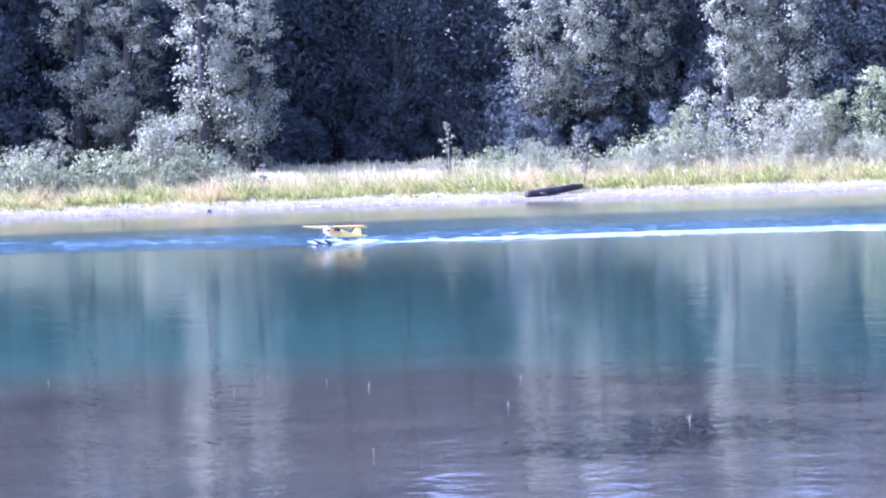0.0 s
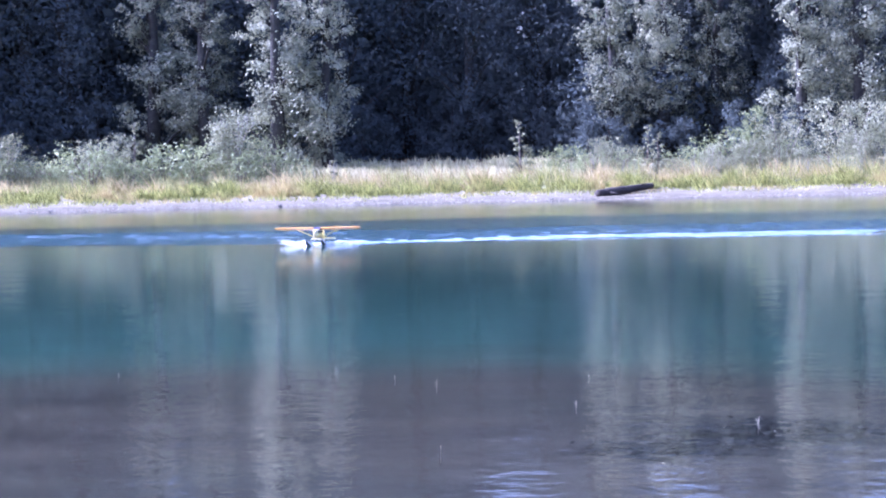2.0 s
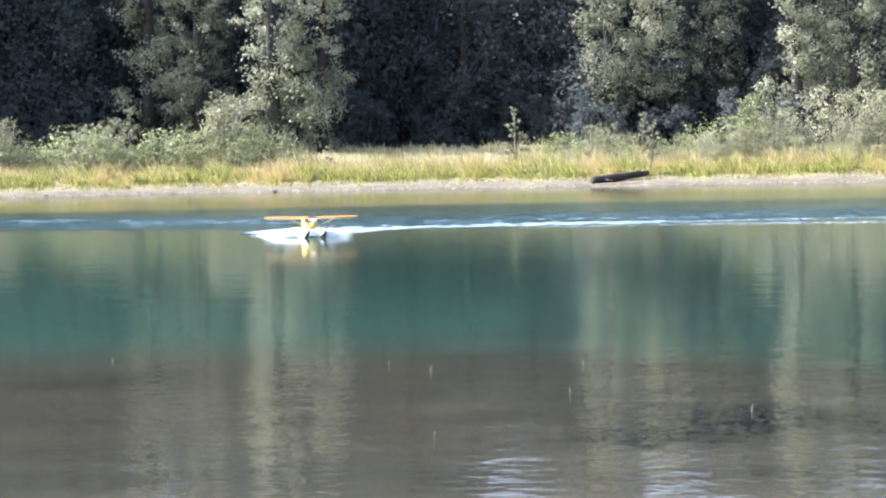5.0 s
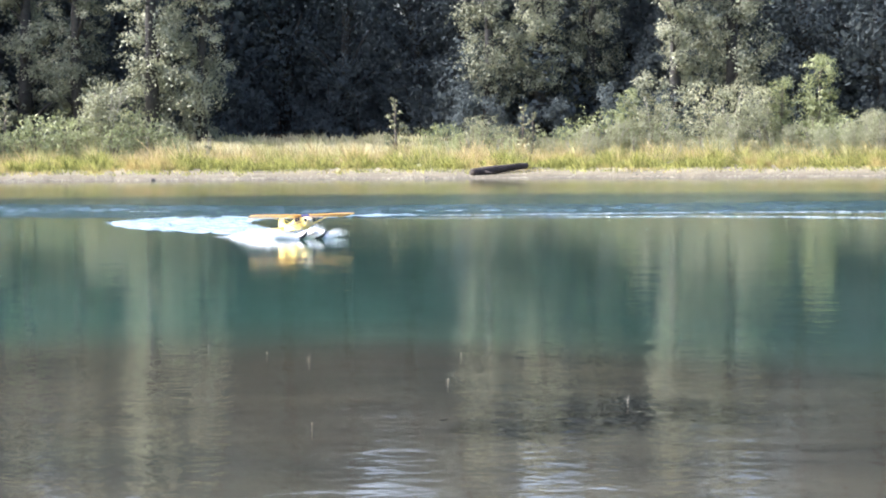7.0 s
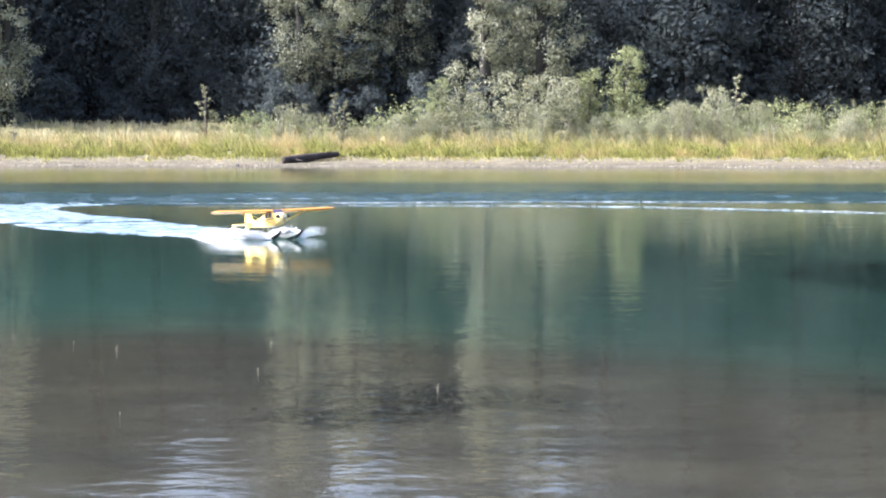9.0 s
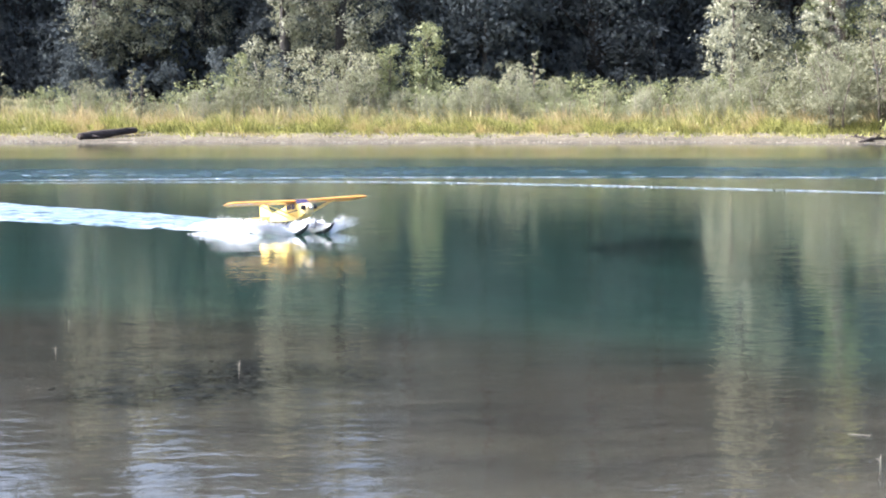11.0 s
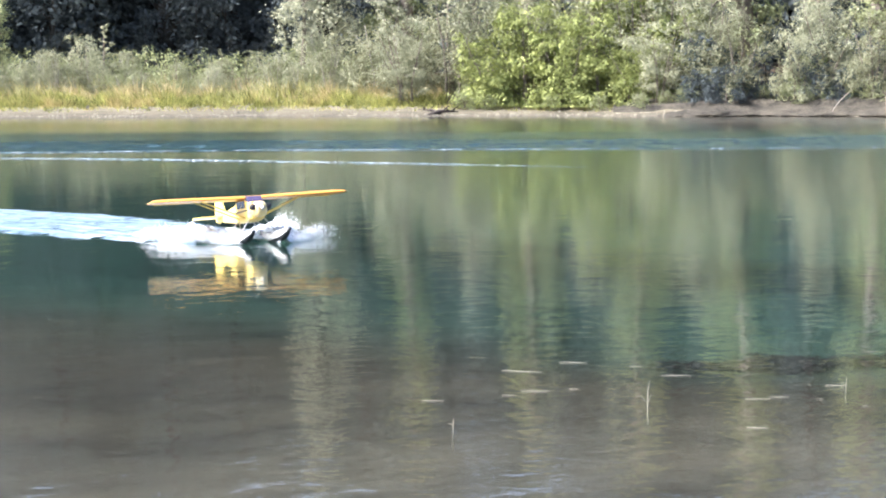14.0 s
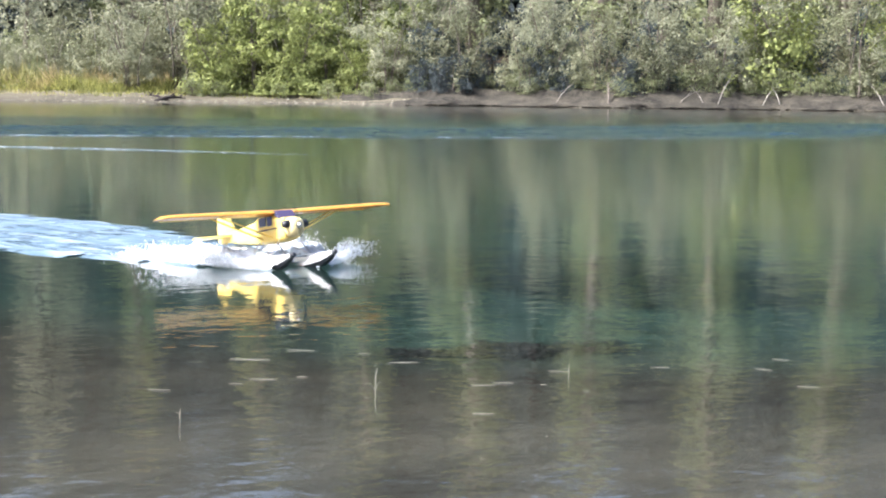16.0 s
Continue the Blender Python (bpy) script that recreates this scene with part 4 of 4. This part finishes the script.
    plate("fin", fin, 0.014, M_YELLOW, plane, True)
    tail = [(-0.66, 0.03), (-0.7, 0.15), (-0.75, 0.25), (-0.8, 0.285), (-0.87, 0.285), (-0.91, 0.24), (-0.92, 0.1), (-0.9, 0.02)]
    tp = plate("tailplane", tail + [(u, -w) for u, w in tail[::-1]], 0.014, M_YELLOW, plane, False)
    tp.matrix_basis = pose(0, 0, 0.315)
    # floats with dark stepped keels
    for sgn in (-1, 1):
        cy = sgn * 0.18
        rows = ((-0.5, 0.018, 0.02, 0.05, 0.035), (-0.35, 0.045, -0.015, 0.06, 0.02), (-0.05, 0.055, -0.03, 0.068, 0.0), (0.0, 0.056, -0.055, 0.07, -0.015), (0.25, 0.054, -0.05, 0.075, -0.005),
                (0.4, 0.046, -0.035, 0.07, 0.005), (0.5, 0.034, 0.0, 0.068, 0.028), (0.56, 0.016, 0.032, 0.066, 0.048))
        ring_hi, ring_lo = [], []
        for x, w, keel, deck, chine in rows:
            ring_hi.append([(x, cy + w, chine), (x, cy + w * 0.95, deck - 0.012), (x, cy + w * 0.5, deck), (x, cy - w * 0.5, deck), (x, cy - w * 0.95, deck - 0.012), (x, cy - w, chine)])
            ring_lo.append([(x, cy - w * 1.03, chine + 0.01), (x, cy - w * 0.6, keel + 0.3 * (chine - keel)), (x, cy, keel), (x, cy + w * 0.6, keel + 0.3 * (chine - keel)), (x, cy + w * 1.03, chine + 0.01), (x, cy, chine + 0.004)])
        v, f = loft(ring_hi)
        fl = part("float", mesh_of("float", v, f, M_FLOAT), plane, "white float with a dark keel")
        v, f = loft(ring_lo)
        part("keel", mesh_of("keel", v, f, M_KEEL), fl, "black float bottom")
        v, f = [], []
        tube(v, f, [(0.54, cy, 0.05), (0.585, cy, 0.06)], [0.02, 0.016], 8)
        part("bumper", mesh_of("bumper", v, f, M_KEEL, True), fl, "black rubber bow bumper")
        for x0, x1 in ((0.22, 0.2), (-0.16, -0.12)):
            rod("float_strut", (x0, cy, 0.07), (x1, sgn * 0.06, 0.225), 0.006, M_STEEL, plane, "thin steel float strut")
        rod("float_strut", (0.22, cy, 0.07), (-0.12, sgn * 0.06, 0.225), 0.004, M_STEEL, plane, "thin steel float strut")
    for x in (0.22, -0.16):
        rod("spreader_bar", (x, -0.18, 0.06), (x, 0.18, 0.06), 0.006, M_STEEL, plane, "steel bar between the floats")
    plane.scale = (0.96, 0.96, 0.96)
    return plane, prop


plane, propeller = build_plane()


# ---------------------------------------------------------------- spray and wake
def droplets(count, where, size):
    c = np.array([where() for _ in range(count)])
    return leaf_quads(rng, c, np.zeros((count, 3)), size, 1.0, 0.9)


def mound(name, x0, x1, y_of, w_of, h_of, mat, nx=40, ny=11, seed=0.0):
    """A heap of churned water with a torn surface."""
    verts, faces = [], []
    for i in range(nx):
        u = i / (nx - 1)
        x = x0 + (x1 - x0) * u
        for k in range(ny):
            f = 2 * k / (ny - 1) - 1
            hump = max(0.0, 1 - f * f) ** 0.7 * h_of(u)
            n1 = noise.noise((x * 7 + seed, f * 3, 1)) + 0.6 * noise.noise((x * 18 + seed, f * 8, 4))
            verts.append((x, y_of(u) + w_of(u) * f, 0.006 + hump * (1 + 0.4 * n1) + 0.004 * n1))
    for i in range(nx - 1):
        for k in range(ny - 1):
            a = i * ny + k
            faces.append((a, a + ny, a + ny + 1, a + 1))
    return mesh_of(name, verts, faces, mat, True)


def build_spray():
    """White water thrown up round the floats; it runs along with the plane."""
    root = new("spray")
    tagged(root, "white spray and churned foam thrown up by the floats", "spray")
    moving = []
    for sgn in (-1, 1):
        part("bow_wave", mound("bow_wave", 0.34, -1.5, lambda u: sgn * (0.2 + 0.42 * u ** 0.8), lambda u: 0.05 + 0.34 * u ** 0.7, lambda u: 0.12 * math.sin(math.pi * min(1, u * 1.15 + 0.08)) ** 0.8, M_FOAM, 100, 25, 3.0 * sgn), root)

        def plume():
            u = rng.uniform(0, 1) ** 0.8
            reach = rng.uniform(0.15, 1.0)
            y = sgn * (0.22 + 0.74 * u * reach)
            z = 0.18 * 4 * (u * 0.62 + 0.03) * (1 - u * 0.62) * reach * rng.uniform(0.35, 1.0)
            return (0.36 - 0.25 * u - 0.75 * u * reach * rng.uniform(0.2, 1.0), y, max(0.01, z - 0.02))
        moving.append(part("spray_sheet", quads_mesh("spray_sheet", droplets(8000, plume, 0.0095), M_SPRAY), root))

        def skirt():
            u = rng.uniform(0, 1)
            return (0.3 - 1.6 * u, sgn * (0.2 + 0.5 * u + abs(rng.normal(0, 0.09))), abs(rng.normal(0, 0.02 + 0.05 * math.sin(math.pi * u))) + 0.005)
        moving.append(part("spray_sheet", quads_mesh("spray_sheet", droplets(6500, skirt, 0.0095), M_SPRAY), root))
    part("wash", mound("wash", 0.1, -1.8, lambda u: 0.0, lambda u: 0.16 + 0.3 * u, lambda u: 0.07 * math.sin(math.pi * min(1, u + 0.15)), M_FOAM, 80, 21, 9.0), root)
    return root, moving


spray, spray_parts = build_spray()

# where the plane is: seconds, x, y, angle off facing the camera, bank
PLANE = [
    (-10.0, 12.6, 42.0, -75, 0), (-6.0, 6.5, 44.3, -72, 0), (-3.0, 1.9, 45.3, -65, 0),
    (0.0, -2.55, 45.0, -42, 0), (0.5, -3.18, 44.5, -35, 0), (1.0, -3.78, 44.1, -27, 0), (1.5, -4.13, 43.4, -17, 0), (2.0, -4.31, 42.4, -9, 0), (2.5, -4.40, 41.9, -3, 0),
    (3.0, -4.43, 41.6, 1, -1), (3.7, -4.47, 41.4, 4, -2), (4.7, -4.15, 39.4, 10, -1), (5.8, -3.25, 36.7, 18, 1), (6.4, -2.36, 35.2, 21, 0), (7.0, -1.42, 32.4, 25, 0),
    (7.5, -0.75, 30.9, 25, 1), (8.2, 0.1, 29.5, 24, 0), (9.3, 1.5, 27.1, 27, 1), (10.4, 2.9, 24.55, 28.5, 0), (11.0, 3.63, 23.0, 29, 1.5), (11.5, 4.2, 21.8, 28, 2.2), (12.0, 4.73, 20.8, 27, 1.2),
    (12.5, 5.17, 19.8, 25, 1.5), (13.0, 5.54, 18.7, 23, 1.8), (13.5, 5.87, 17.65, 22, 2.0), (14.0, 6.16, 16.72, 20, 1.8), (14.5, 6.37, 15.7, 18.5, 1.8), (15.0, 6.5, 14.55, 18.5, 2.2),
    (15.5, 6.73, 13.55, 24, 2.0), (16.0, 6.92, 12.4, 28.5, 1.6),
]


def place_at(t):
    """Smooth place, angle and bank of the plane at t seconds."""
    k = max(1, min(len(PLANE) - 3, sum(1 for r in PLANE if r[0] <= t) - 1))
    p0, p1, p2, p3 = (np.array(PLANE[i]) for i in (k - 1, k, k + 1, min(k + 2, len(PLANE) - 1)))
    if t > PLANE[-2][0]:
        p0, p1, p2, p3 = (np.array(PLANE[i]) for i in (-3, -2, -1, -1))
    d = p2[0] - p1[0]
    u = (t - p1[0]) / d
    m1, m2 = (p2 - p0) / (p2[0] - p0[0]) * d, (p3 - p1) / max(p3[0] - p1[0], 1e-6) * d
    h = (2 * u ** 3 - 3 * u * u + 1) * p1 + (u ** 3 - 2 * u * u + u) * m1 + (-2 * u ** 3 + 3 * u * u) * p2 + (u ** 3 - u * u) * m2
    return h[1:]


def heading(x, y, th):
    a, th = math.atan2(x, y), radians(th)
    lat = (math.cos(a) * math.cos(th) + math.sin(a) * math.sin(th), -math.sin(a) * math.cos(th) + math.cos(a) * math.sin(th))
    return math.degrees(math.atan2(-lat[0], lat[1]))


AGES = [0.35 + 0.3 * k for k in range(29)]


def build_wake():
    """Rafts of foam, one behind the other, that follow the plane's own track."""
    rafts = []
    for k, age in enumerate(AGES):
        half = 0.48 + 0.5 * min(age, 1.8) + 0.1 * min(2.2, max(0, age - 1.8)) if age < 5 else 1.6 - 0.1 * (age - 5)
        long = 1.25
        verts, faces, nx, ny = [], [], 15, 17
        for i in range(nx):
            u = 2 * i / (nx - 1) - 1
            for j in range(ny):
                f = 2 * j / (ny - 1) - 1
                edge = 0.022 * math.exp(-((abs(f) - 0.82) / 0.12) ** 2)
                n1 = noise.noise((u * 1.5 + 7.1 * k, f * 4, 2))
                verts.append((u * long / 2 * (1 + 0.15 * noise.noise((f * 3, k, 0))), half * f * (1 + 0.12 * noise.noise((u * 2, 3 * k, 5))),
                              0.004 + 0.0008 * (k % 5) + (edge * math.exp(-age / 5) + 0.02 * max(0, n1)) * (1 - f ** 8) - 0.014 * f ** 10))
        for i in range(nx - 1):
            for j in range(ny - 1):
                a = i * ny + j
                faces.append((a, a + ny, a + ny + 1, a + 1))
        ob = new("wake_foam", mesh_of("wake_foam", verts, faces, M_WAKE if age < 4.2 else M_WAKE_OLD, True))
        tagged(ob, "raft of white foam in the plane's wake", "foam", "wake foam")
        rafts.append(ob)
    return rafts


rafts = build_wake()


def motions():
    """The plane ploughs in a wide turn towards the camera, its spray and wake with it."""
    rows, low = [], []
    for k in range(65):
        t = 0.25 * k
        x, y, th, bank = place_at(t)
        rz = heading(x, y, th)
        bob = 0.008 * math.sin(5.1 * t) + 0.004 * math.sin(11.3 * t)
        rows.append((t, pose(x, y, -0.012 + bob, bank, -9.5 + 60 * bob, rz)))
        low.append((t, pose(x, y, -0.07 * max(0.0, min(1.0, 1.0 - (t - 0.8) / 3.5)), 0, 0, rz)))
    walk(plane, rows)
    walk(spray, low)
    for i, ob in enumerate(spray_parts):
        walk(ob, [(0.2 * k, pose(0, 0, 0.012 * math.sin(7 * 0.2 * k + i), 2.5 * math.sin(9 * 0.2 * k + 2 * i), 2 * math.sin(8 * 0.2 * k + i), 0)) for k in range(81)])
    walk(propeller, [(0.1 * k, pose(0.39, 0, 0.292, 85.0 * k, 0, 0)) for k in range(161)])
    for ob, age in zip(rafts, AGES):
        path = []
        for k in range(33):
            t = 0.5 * k - age
            x, y = place_at(t)[:2]
            x2, y2 = place_at(t + 0.15)[:2]
            x1, y1 = place_at(t - 0.15)[:2]
            path.append((0.5 * k, pose(x, y, 0, 0, 0, math.degrees(math.atan2(y2 - y1, x2 - x1)))))
        walk(ob, path)


motions()
